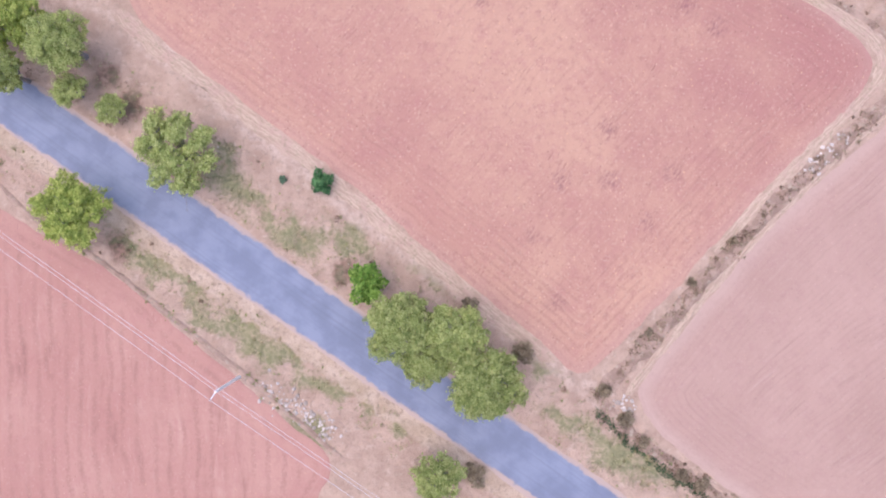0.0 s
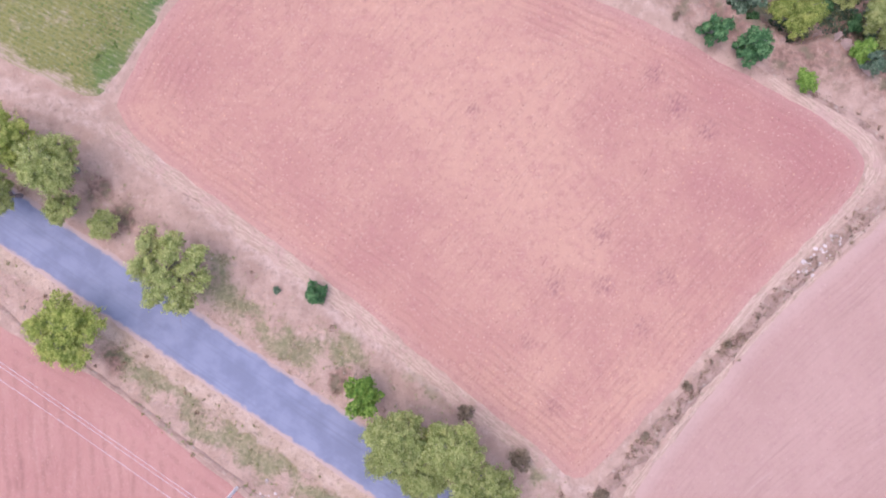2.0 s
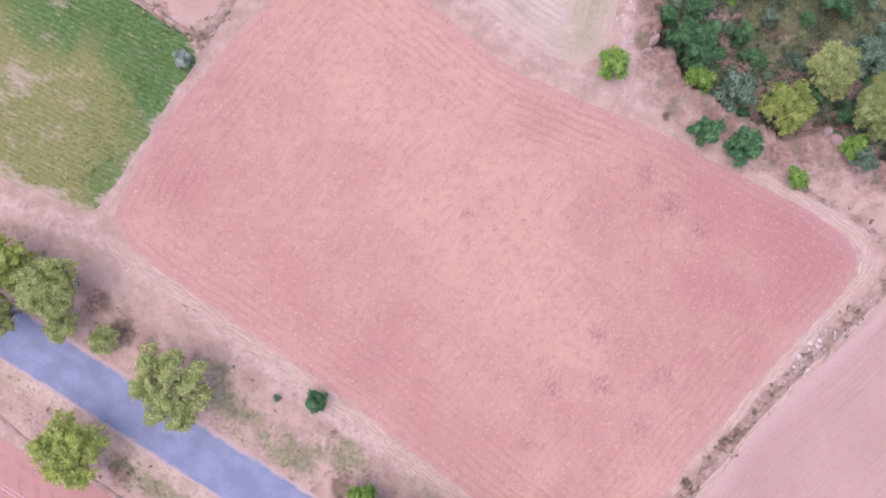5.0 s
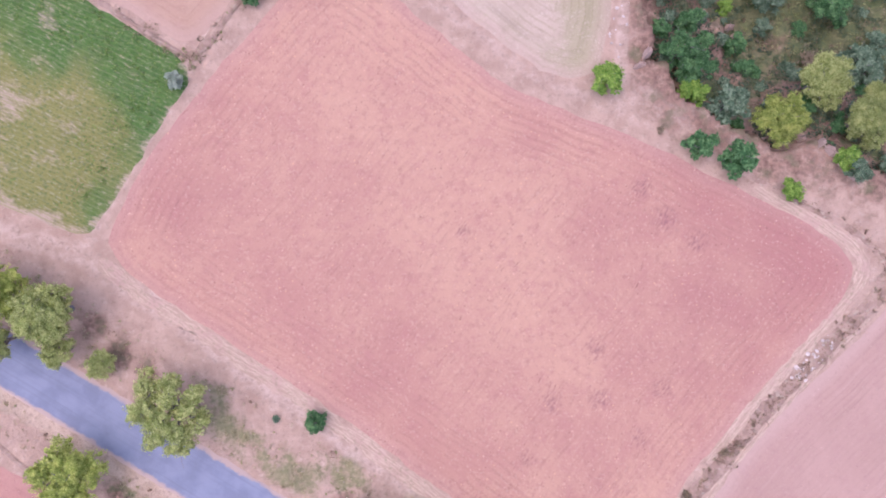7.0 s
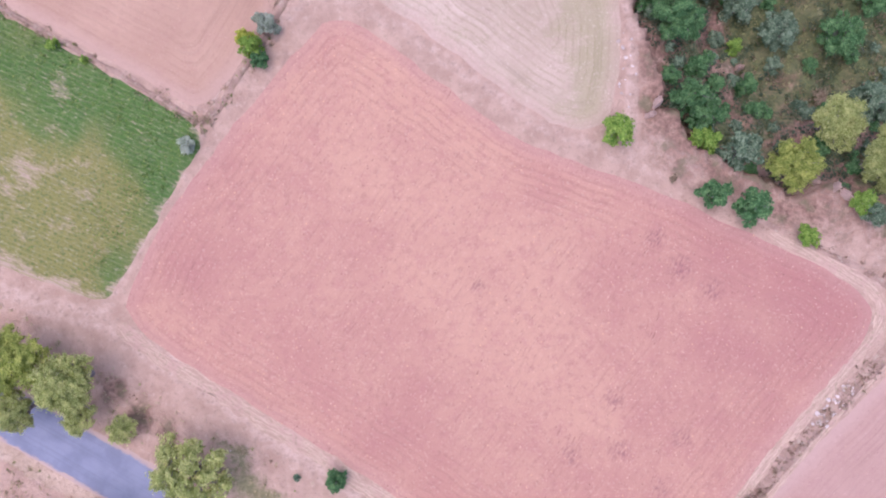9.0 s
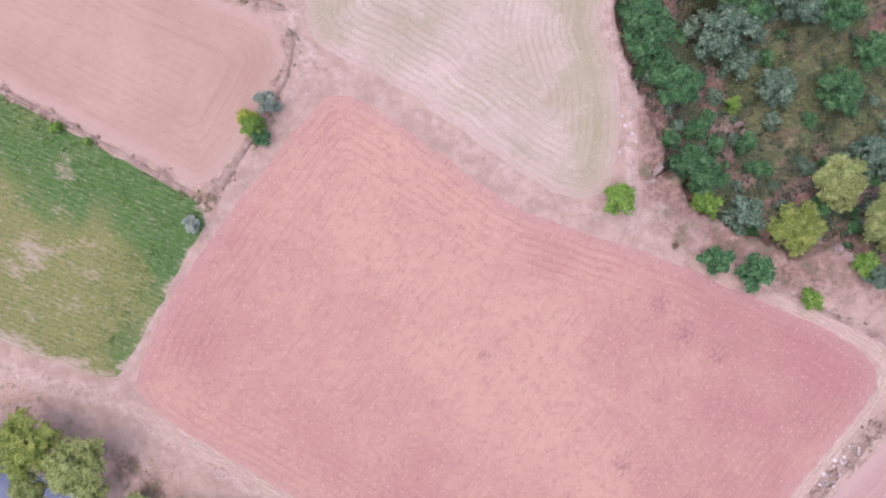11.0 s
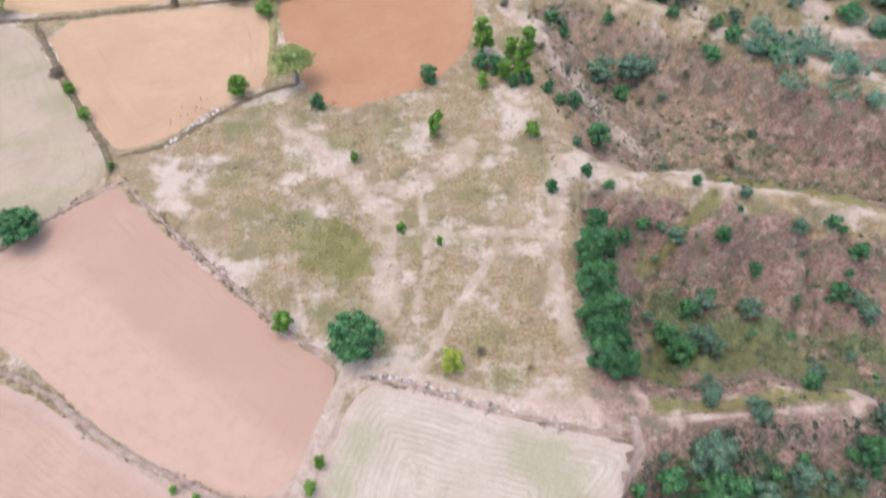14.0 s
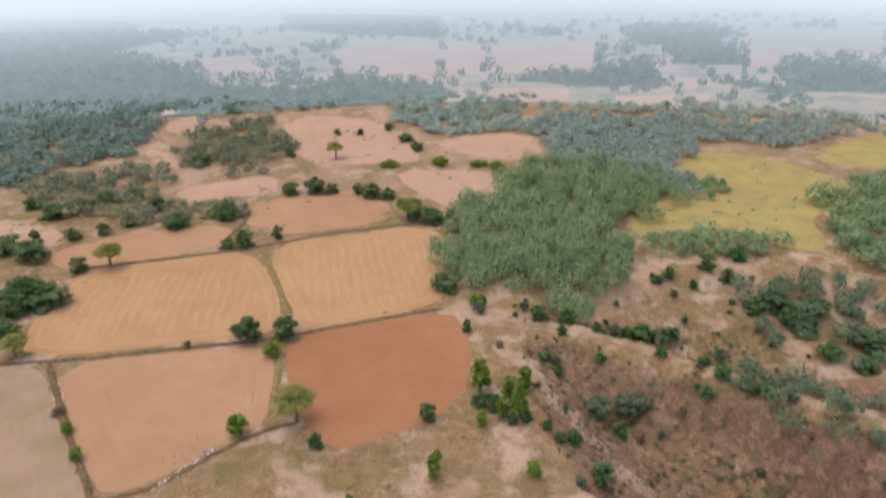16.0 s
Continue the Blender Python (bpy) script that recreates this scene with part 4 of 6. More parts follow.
field([(83, 262.8), (141.9, 349), (163.5, 361), (190.1, 337), (198.5, 300), (188, 281.5), (158.4, 273), (152.9, 248.4), (141.2, 240), (125.3, 262), (107, 266.6)], YELLOW_GRASS, "yellow-green grassland in the woods", 20, 5, cut=2)
field([(200, 344.5), (272, 384), (300, 330), (223.3, 318), (206.4, 329)], YELLOW_GRASS, "far yellow-green grass plot", 20, 6, cut=1)
field([(160, 470), (216, 478), (275, 400), (225, 425)], PINK_SOIL, "far pale pink field in haze", 20, 6, cut=1)
field([(-147, 316), (-108, 296), (-112, 279), (-150, 285)], HAZED_SOIL, "far tan plot beyond the scrub", 20, 6, cut=1)


# ---- the road ----
stations = np.arange(-150, 130, 1.5)
lanes = [-ROAD_HALF - 0.35, -ROAD_HALF, -2, 0, 2, ROAD_HALF, ROAD_HALF + 0.35]
verts, attr_a, attr_b = [], [], []
for s in stations:
    for i, o in enumerate(lanes):
        rough_edge = 0.16 * float(waves(s, o * 9, 4, 3)) if abs(o) >= ROAD_HALF else 0
        off = ROAD_MID + o + rough_edge
        q = ROAD_WAY * float(s) + ROAD_SIDE * off
        verts.append((q.x, q.y, float(height(q.x, q.y)) + (0.0 if i in (0, 6) else 0.12 + 0.02 * (2 - abs(o)))))
        attr_a.append(o), attr_b.append(s)
k = len(lanes)
faces = [(j * k + i, (j + 1) * k + i, (j + 1) * k + i + 1, j * k + i + 1) for j in range(len(stations) - 1) for i in range(k - 1)]
road = new("road", mesh_of("road", verts, faces, ROAD, dict(across=attr_a, along=attr_b)))
tagged(road, "narrow worn asphalt country road with dusty edges", "road", kind="structure")


# ---- banks between the plots ----
def bank(pts, half, tall, label, material=BUND):
    pts = rounded(pts, 2, False)
    line = [Vector(pts[0])]
    for a, b in zip(pts, pts[1:]):
        a, b = Vector(a), Vector(b)
        k = max(1, int((b - a).length / 0.9))
        line += [a.lerp(b, (i + 1) / k) for i in range(k)]
    verts, a_across, a_along = [], [], []
    for i, p in enumerate(line):
        way = (line[min(i + 1, len(line) - 1)] - line[max(i - 1, 0)]).normalized()
        side = Vector((-way.y, way.x))
        for o, up in ((-1, -0.05), (-0.6, 0.6), (-0.1, 1), (0.5, 0.7), (1, -0.05)):
            taper = min(1.0, (min(i, len(line) - 1 - i) + 0.3) / 3.0)
            wide = half * taper * (1 + 0.35 * float(waves(p.x, p.y, 4, 2 + o)) + 0.2 * float(waves(p.x, p.y, 1.5, 5 + o)))
            q = p + side * o * wide
            a_across.append(o * half), a_along.append(i * 0.9)
            verts.append((q.x, q.y, float(height(q.x, q.y)) + up * tall * taper * (0.8 + 0.5 * float(waves(q.x, q.y, 2.5, 5))) + (0.02 if up < 0 else 0)))
    faces = [(j * 5 + i, (j + 1) * 5 + i, (j + 1) * 5 + i + 1, j * 5 + i + 1) for j in range(len(line) - 1) for i in range(4)]
    ob = new("bank", mesh_of("bank", verts, faces, material, dict(across=a_across, along=a_along)))
    tagged(ob, label, "bank", "banks between plots", "structure")
    return [tuple(p) for p in line]


bank([(-43.6, 31.6), (-41, 28.9), (-37.6, 26.2), (-29.3, 20.1), (-14.3, 8.9), (-2.3, -1), (8.2, -9.6), (15, -14.6)], 1.05, 0.08, "pale straw margin along the ploughed field", MARGIN)
bank([(59, 18.6), (54.6, 14.9), (49.3, 10.2), (43.9, 4.5), (38.3, -1.7), (33, -8), (27, -15.6), (24.5, -19)], 0.5, 0.12, "pale trodden edge of the harrowed field", MARGIN)
bank([(44, 36.8), (48.6, 33.9), (54, 30.7), (58.2, 27.3), (58.4, 24), (55.2, 20.2), (48.6, 13.7), (43, 7.7), (36, 0.1)], 0.85, 0.08, "pale straw strip round the field corner", MARGIN)
CORNER_DITCH = bank([(40.5, 40), (44, 38.2), (48.1, 35.5), (51.1, 33.8), (55.6, 31.4), (58.6, 29.2), (60.8, 26.6), (61.6, 24.4)], 0.42, 0.14, "narrow brown weedy ditch round the field corner")
BANKS = [
    bank([(20.5, -19), (25, -14.8), (34.2, -4.2), (44.6, 7.2), (53.7, 15.5), (59.5, 20.5), (62, 25)], 1.15, 0.28, "stony scrub-covered bank between two ploughed fields"),
    bank([(20.5, -19), (23.4, -22.8), (31, -28.6), (37.4, -33), (50, -42)], 0.9, 0.28, "dark scrubby bank beside the pale field"),
    bank([(-110, 110), (-75, 87.9), (-55.9, 75.3), (-43.1, 66.8), (-36, 61.6), (-30.5, 57.8)], 0.4, 0.3, "thin grassy bank above the green crop"),
    bank([(-30, 57), (-24, 64), (-19, 71), (-16.6, 75), (-16.5, 78.5)], 0.7, 0.35, "weedy bank beside the path"),
    bank([(-16, 81.5), (-23.5, 84.9), (-32.3, 89.3), (-43.3, 96.2), (-52.6, 104.6), (-62.8, 110.5), (-90, 118)], 0.6, 0.35, "grassy bank between two tan fields"),
    bank([(-48.6, 147), (-32, 127.3), (-18, 111.8), (-9.5, 105)], 0.45, 0.3, "low bank along the harrowed field"),
    bank([(-49.5, 149), (-58, 144), (-68, 135), (-80, 126)], 0.6, 0.4, "dark weedy bank at the field end"),
    bank([(-4.5, 102), (4, 98.9), (9.6, 96), (17.7, 92.9), (31, 88.4)], 0.5, 0.4, "tumbled stony bank above the stubble"),
    bank([(-52.5, 151), (-54.2, 157), (-66.5, 178), (-80.5, 205)], 0.7, 0.4, "weedy bank with shrubs between two fields", SHADED_BUND),
    bank([(-100, 207.5), (-80, 206.4), (-52, 208.8), (-31, 210), (-24, 211)], 0.8, 0.45, "dark bank between two tan fields", SHADED_BUND),
    bank([(-52, 156), (-43, 158), (-33, 167.5), (-22.5, 174), (-17.5, 174.5)], 0.7, 0.5, "stony dark bank below the tan field", SHADED_BUND),
    bank([(-23.6, 176), (-23.8, 200), (-25.3, 213), (-25.2, 231), (-38, 271.5)], 0.95, 0.4, "grassy bank running between the tan fields", GRASS_BUND),
    bank([(-22, 211.8), (-6.8, 215.4), (20.6, 221.6)], 0.8, 0.45, "dark bank beside the red field", SHADED_BUND),
    bank([(-97, 261.4), (-66.7, 266), (-39, 271.6), (-12, 281.6), (27, 287)], 1.1, 0.5, "shadowy bank behind the furrowed fields", SHADED_BUND),
    bank([(-51, 279), (-46, 297), (-50, 320)], 1.0, 0.5, "scrubby bank by the far field", SHADED_BUND),
    bank([(-59, 8.6), (-54.2, 3.6), (-46.7, -0.4), (-33.7, -10.8), (-25.6, -16.8), (-17, -24.5), (-12.6, -27.8)], 0.35, 0.25, "crumbling edge of the ploughed field"),
]

# ---- trees, bushes and scrub ----
def tube(a, b, ra, rb, sides=6, bend=None):
    """A tapered limb from a to b as vertices and faces, bent a little."""
    a, b = Vector(a), Vector(b)
    way = (b - a).normalized()
    x = way.orthogonal().normalized()
    y = way.cross(x)
    verts, rings = [], 5
    for i in range(rings):
        k = i / (rings - 1)
        c = a.lerp(b, k) + (Vector(bend) * math.sin(math.pi * k) if bend else Vector())
        r = ra + (rb - ra) * k
        verts += [tuple(c + (x * math.cos(2 * math.pi * j / sides) + y * math.sin(2 * math.pi * j / sides)) * r) for j in range(sides)]
    faces = [(i * sides + j, i * sides + (j + 1) % sides, (i + 1) * sides + (j + 1) % sides, (i + 1) * sides + j) for i in range(rings - 1) for j in range(sides)]
    return verts, faces


def tree_model(seed, radius, tall, material, leaves, size, lobes=12, open_crown=0.25, low=0.35, flat=0.75, lobe_size=0.36, hollow=0):
    """The meshes of a tree's trunk and crown. Lobes of leaves sit at the ends of the limbs."""
    rng = np.random.default_rng(seed)
    centre_z = tall * (1 + low) / 2
    half_z = tall * (1 - low) / 2
    mids, sizes = [], []
    for i in range(lobes):
        a = i * 2.39996 + rng.uniform(-0.4, 0.4)
        out = math.sqrt((i + 0.5) / lobes) * rng.uniform(0.75, 1.05)
        if hollow:
            a = 2 * math.pi * (i % hollow + rng.uniform(-0.16, 0.16)) / hollow
            out = rng.uniform(0.28, 1.08)
        lift = (1 - out ** 2) * 0.8 + rng.uniform(-0.6, 0.25)
        if low < 0.13 and i % 2:
            lift = rng.uniform(-1.25, -0.1)
        mids.append((radius * 0.68 * out * math.cos(a), radius * 0.68 * out * math.sin(a), centre_z + half_z * 0.7 * lift))
        sizes.append(radius * lobe_size * rng.uniform(0.72, 1.2))
    mids, sizes = np.array(mids), np.array(sizes)
    share = sizes ** 2 / (sizes ** 2).sum()
    which = rng.choice(lobes, leaves, p=share)
    twigs = 26
    heads = rng.normal(0, 1, (lobes, twigs, 3))
    heads[:, :, 2] += 0.35
    heads /= np.linalg.norm(heads, axis=2)[:, :, None]
    reach = rng.uniform(0.82, 1.22, (lobes, twigs))
    pick = rng.integers(0, twigs, leaves)
    spread_out = rng.normal(0, 0.2, (leaves, 3))
    way = heads[which, pick] + spread_out
    way /= np.linalg.norm(way, axis=1)[:, None]
    near_tip = np.linalg.norm(spread_out, axis=1)[:, None]
    deep = (reach[which, pick][:, None] - 0.55 * near_tip) * rng.uniform(0.55, 1.1, (leaves, 1)) ** 0.5
    lump = 1 + 0.22 * np.sin(way[:, :1] * 7 + which[:, None]) * np.sin(way[:, 1:2] * 8 + which[:, None] * 2) + 0.12 * np.sin(way[:, 2:] * 11)
    pts = mids[which] + way * deep * lump * sizes[which][:, None] * np.array([1, 1, flat])
    gap = np.sin(pts[:, 0] * 2.1 / radius * 3 + seed) * np.sin(pts[:, 1] * 2.3 / radius * 3 + seed * 2) * np.sin(pts[:, 2] * 1.9 / radius * 4 + seed)
    keep = (gap > -1 + open_crown * 2.2 * rng.uniform(0, 1, leaves)) & (pts[:, 2] > 0.08)
    v, f = leaf_cards(rng, pts[keep], way[keep] + np.array([0, 0, 0.8]), size, 0.38)
    v[:, 2] = np.maximum(v[:, 2], 0.02)
    crown = quick_mesh("crown", v, f, material)
    verts, faces = [], []
    thick = 0.035 * tall + 0.02 * radius
    fork = (rng.uniform(-0.1, 0.1) * radius, rng.uniform(-0.1, 0.1) * radius, tall * max(low, 0.18))
    pieces = [tube((0, 0, -0.3), fork, thick * 1.25, thick * 0.8, 8, (rng.uniform(-0.1, 0.1), rng.uniform(-0.1, 0.1), 0))]
    for m, s in zip(mids, sizes):
        pieces.append(tube(fork, m, thick * 0.5, thick * 0.12, 5, (0, 0, -0.12 * s)))
        for _ in range(2):
            tip = m + rng.normal(0, 1, 3) * s * 0.55
            pieces.append(tube(m, tip, thick * 0.12, thick * 0.04, 4))
    for pv, pf in pieces:
        base = len(verts)
        verts += pv
        faces += [tuple(i + base for i in face) for face in pf]
    return mesh_of("trunk", verts, faces, BARK), crown


def tree_model_thing(name, seed, radius, tall, *rest, **more):
    trunk, crown = tree_model(seed, radius, tall, *rest, **more)
    return name, trunk, crown, radius, tall


def plant(model, x, y, radius, tall, label, category, group):
    """Sets one tree or bush of a model on the ground, scaled to its width and height and turned by its place."""
    name, trunk, crown, r0, h0 = model
    turn = math.degrees((x * 12.9 + y * 7.3) % 6.283)
    top = new(name)
    top.matrix_basis = pose(x, y, float(height(x, y)) - 0.05, 0, 0, turn) @ Matrix.Diagonal((radius / r0, radius / r0, tall / h0, 1))
    part("trunk", trunk, top)
    part("crown", crown, top)
    return tagged(top, label, category, group)


OLIVE_BIG = [tree_model_thing("tree", s, 5.5, 10, OLIVE_LEAF if s % 3 else YELLOW_LEAF, 30000, 0.20, lobes=n, open_crown=g, low=0.3, lobe_size=0.27) for s, n, g in ((11, 30, 0.25), (12, 26, 0.35), (13, 32, 0.3), (14, 28, 0.25), (16, 34, 0.25))]
OLIVE_THIN = tree_model_thing("tree", 21, 6.2, 9, OLIVE_LEAF, 22000, 0.21, lobes=30, open_crown=0.45, low=0.3, lobe_size=0.24, hollow=7)
UMBRELLA = tree_model_thing("tree", 25, 5, 8, OLIVE_LEAF, 9000, 0.28, lobes=18, open_crown=0.25, low=0.5, lobe_size=0.3)
DARK_BIG = [tree_model_thing("tree", s, 4.5, 7.5, DARK_LEAF, 14000, 0.22, lobes=n, open_crown=0.3, low=0.06, lobe_size=0.28) for s, n in ((31, 24), (32, 21), (33, 27), (34, 23))]
DARK_FAR = [tree_model_thing("tree", s, 4.5, 7.5, HAZED_TREE_LEAF, 3600, 0.45, lobes=n, open_crown=0.3, low=0.04, lobe_size=0.34) for s, n in ((38, 18), (39, 16), (40, 20))]
DARK_SMALL = [tree_model_thing("bush", s, 2.2, 4.2, DARK_LEAF, 4200, 0.23, lobes=n, open_crown=0.3, low=0.06, lobe_size=0.33) for s, n in ((35, 14), (36, 16), (37, 13))]
LIME_BUSH = [tree_model_thing("bush", s, 2.4, 4.5, LIME_LEAF, 5000, 0.22, lobes=n, open_crown=0.3, low=0.1, lobe_size=0.33) for s, n in ((41, 14), (42, 17), (43, 13))]
GREY_BUSH = [tree_model_thing("tree", s, 3.2, 5.5, GREY_LEAF, 7500, 0.24, lobes=n, open_crown=0.4, low=0.12, lobe_size=0.29) for s, n in ((51, 20), (52, 23), (53, 18))]
YELLOW_BUSH = tree_model_thing("bush", 44, 2.4, 4.5, FLOWER_LEAF, 5000, 0.22, lobes=15, open_crown=0.3, low=0.1, lobe_size=0.33)
SILVER_BUSH = tree_model_thing("bush", 55, 2.0, 3.5, SILVER_LEAF, 3800, 0.24, lobes=13, open_crown=0.35, low=0.08, lobe_size=0.33)
SHRUBS = [tree_model_thing("shrub", s, 1.3, 1.7, SCRUB_LEAF, 700, 0.24, lobes=n, open_crown=0.4, low=0.05, lobe_size=0.45) for s, n in ((61, 6), (62, 7), (63, 5))]

ROADSIDE = [(-54.5, 28.4, 5.4, 9.0), (-47.6, 25.4, 4.9, 10.0), (-55.1, 22.1, 3.5, 8.0), (-46.5, 4.6, 5.8, 9.0), (-5.2, -9.2, 5.8, 11.0), (1.2, -10.3, 5.4, 11.0),
            (5.5, -16.1, 6.0, 11.0), (-1.9, -13.5, 4.4, 9.0), (-61.5, 26.9, 5.9, 9.0)]
for i, (x, y, r, h) in enumerate(ROADSIDE):
    plant(OLIVE_BIG[(1, 2, 4, 1, 3, 0, 2, 4, 0)[i]], x, y, r, h, "broad olive-green tree with a lumpy crown beside the road", "tree", "roadside trees")
plant(OLIVE_THIN, -33.0, 12.4, 6.7, 9, "open-crowned olive tree with bare grey branches by the road", "tree", "roadside trees")
plant(UMBRELLA, -47.9, 20.1, 2.8, 5, "small pale olive tree on the road verge", "tree", "roadside trees")
plant(UMBRELLA, -43.1, 18.1, 2.5, 3.2, "low pale olive bush on the road verge", "bush", "bushes")
plant(UMBRELLA, -0.4, -28.6, 4.0, 6, "low olive tree on the far road verge", "tree", "roadside trees")
for i, (x, y, r, h) in enumerate([(47.9, 45.8, 4.5, 8), (55.7, 51.0, 4.9, 8), (60.2, 44.9, 4.6, 9), (64.2, 48.6, 3.0, 6)]):
    plant(OLIVE_BIG[(1, 0, 3, 2)[i]], x, y, r, h, "round yellow-green tree at the ravine edge", "tree", "ravine trees")
for x, y, r, h in [(-17.6, 175.3, 5.5, 8), (-90.4, 210, 4.5, 6), (-83.6, 261.7, 5.4, 8), (-15.9, 372.8, 4.9, 8)]:
    plant(UMBRELLA, x, y, r, h, "olive tree with a rounded crown at a field edge", "tree", "field trees")
plant(OLIVE_BIG[0], 13.6, 290.6, 7, 8.5, "wide yellow-green tree among darker ones", "tree", "field trees")

RAVINE_TREES = [(30.7, 73.7, 4.6, 9), (30.5, 77.1, 3.7, 8), (32.0, 69.9, 3.3, 7), (34.9, 66.9, 3.9, 7), (35.3, 55.7, 3.3, 7), (37.1, 53.5, 3.3, 7), (61.5, 64.8, 4.3, 6), (67.2, 70.1, 3.7, 6),
                (66.0, 83.3, 2.9, 6), (61.6, 76.0, 4.4, 7), (44.4, 80.9, 4.5, 7), (47.8, 77.3, 4.3, 7)]
for i, (x, y, r, h) in enumerate(RAVINE_TREES):
    plant(DARK_BIG[i % 4], x, y, r, h, "dense dark green tree on the ravine side", "tree", "ravine trees")
for i, (x, y, r, h) in enumerate([(-6.8, 107.3, 5.5, 8), (-64.6, 136.5, 5.8, 7), (-99.5, 238.8, 9.5, 9), (-33.2, 210.3, 5.0, 8), (-23.1, 210.5, 4.4, 7), ]):
    plant(DARK_BIG[i % 4], x, y, r, h, "large dark green tree at a field edge", "tree", "field trees")
FAR_TREES = [(-111.6, 270.7, 6.2, 8.0), (-122.3, 278.9, 5.6, 7.0), (-92.5, 237.9, 5.4, 7.0), (-102.3, 233.5, 6.5, 7.0), (-92.4, 259.6, 3.1, 6.0), (-43.4, 272.7, 3.4, 7.0), (-49.0, 272.3, 3.1, 4.0), (-32.6, 277.7, 2.1, 6.0),
             (21.0, 286.3, 4.3, 6.0), (28.8, 285.3, 3.2, 5.0), (-70.3, 295.6, 4.7, 6.0), (-54.2, 302.6, 5.1, 7.0),
             (-78.1, 373.1, 5.4, 6.0), (-96.7, 219.2, 4.4, 6.0), (21.0, 232.8, 4.5, 6.0)]
for i, (x, y, r, h) in enumerate(FAR_TREES):
    plant(DARK_FAR[i % 3], x, y, 1.2 * r, h, "far dark green tree along a field bank", "tree", "field trees")
DARK_BUSHES = [(-21.4, 64.9, 1.5, 3.2), (-15.8, 8.9, 1.9, 4.0), (36.4, 42.6, 2.5, 5.0), (41.1, 40.4, 2.9, 5.0), (37.7, 60.5, 2.1, 5), (46.6, 58.3, 2.1, 4), (36.5, 82.7, 2.4, 5), (-13.1, 166.2, 2.0, 4.0), (10.6, 172.3, 2.6, 5.0),
               (30.3, 137.1, 1.5, 3.0), (37.7, 140.9, 1.4, 3), (40.4, 162.5, 2.0, 4), (44.0, 154.2, 3.1, 5), (24.0, 207.8, 1.6, 4.0), (42.2, 195.8, 2.5, 3), (44.1, 189.3, 1.6, 3), (56.1, 194.2, 2.0, 2.5),
               (70.2, 190.3, 2.0, 3), (57.4, 135.8, 1.2, 2.5)]
for i, (x, y, r, h) in enumerate(DARK_BUSHES):
    plant(DARK_SMALL[i % 3], x, y, r, h, "dark green bush on dry ground", "bush", "bushes")
LIME_PLACES = [(-9.4, -4.2, 3.2, 8.5), (-22.0, 66.6, 2.0, 4.6), (-48.5, 69.4, 1.1, 2.0), (-44.7, 67.1, 0.7, 1.5), (24.8, 51.9, 2.8, 4.0), (48.7, 36.0, 2.0, 3.0), (36.9, 50.1, 2.5, 5.0), (56.1, 39.9, 2.2, 3),
               (45.8, 64.2, 1.7, 3), (-17.8, 112.2, 2.2, 5.0), (-12.0, 89.0, 1.1, 3.0), (-13.3, 85.7, 1.3, 3.0), (-29.4, 172.3, 3.0, 6.0), (-26.0, 202.1, 2.8, 4.0), (10.3, 155.0, 2.1, 7.0),
               (29.3, 152.5, 2.0, 4.0), (-5.9, 149.6, 1.1, 2.5), (1.9, 130.4, 1.1, 2.5), (8.3, 126.7, 0.8, 2.5), ]
for i, (x, y, r, h) in enumerate(LIME_PLACES):
    plant(LIME_BUSH[i % 3], x, y, r, h, "bright lime-green leafy bush", "bush", "bushes")
for i, (x, y, r, h) in enumerate([(-65.9, 177.4, 1.7, 3), (-61, 168.4, 1.8, 3), (-52.4, 152.6, 0.9, 2), (28.7, 222.3, 3.1, 4), (-31.9, 87.6, 0.8, 1.2), (-28.7, 86.2, 0.7, 1.2), (31.9, 356.2, 5.5, 4), (8.6, 357, 5.5, 3),
                                  (49.6, 351.8, 5.4, 3), (56.4, 345.6, 4.9, 4), (57.1, 316.8, 3.1, 5)]):
    plant(LIME_BUSH[(i + 1) % 3], x, y, r, h, "fresh green bush along a field bank", "bush", "bushes")
plant(YELLOW_BUSH, 7.8, 102.2, 2.2, 5.0, "yellow-green leafy bush on the dry common", "bush", "bushes")
plant(YELLOW_BUSH, -22.6, 67.6, 1.5, 4.8, "yellow-topped bush at the field corner", "bush", "bushes")
for x, y, r, h in [(-19.9, 69.4, 1.9, 4.0), (-31.8, 54.6, 1.5, 3.0)]:
    plant(SILVER_BUSH, x, y, r, h, "pale silvery-green bush at a field corner", "bush", "bushes")
GREY_PLACES = [(41.4, 48.0, 3.4, 6), (65.7, 54.3, 4.8, 6), (57.2, 38.2, 2.1, 4), (42.3, 74.6, 4.7, 7), (46.2, 75.9, 4.9, 7), (47.3, 70.6, 3.5, 5),
               (52.7, 66.3, 3.7, 5), (58.1, 77.0, 3.6, 5), (43.3, 85.4, 3.9, 6), (56.8, 77.9, 4.1, 6), (56.2, 81.9, 2.7, 4), (50.3, 79.6, 3.6, 5), (51.0, 89.0, 1.8, 4), (47.4, 95.6, 2.0, 3)]
for i, (x, y, r, h) in enumerate(GREY_PLACES):
    plant(GREY_BUSH[i % 3], x, y, r, h, "grey-green feathery tree in the ravine", "tree", "ravine trees")
for i, (x, y, r, h) in enumerate([(-21.2, 9.3, 0.7, 0.8), (69.4, 87.3, 2.3, 5), (66.1, 98.2, 2.0, 4), (65.1, 131.8, 1.6, 3),
                                  ]):
    plant(GREY_BUSH[(i + 2) % 3], x, y, r, h, "low grey-green bush on a dry slope", "bush", "bushes")
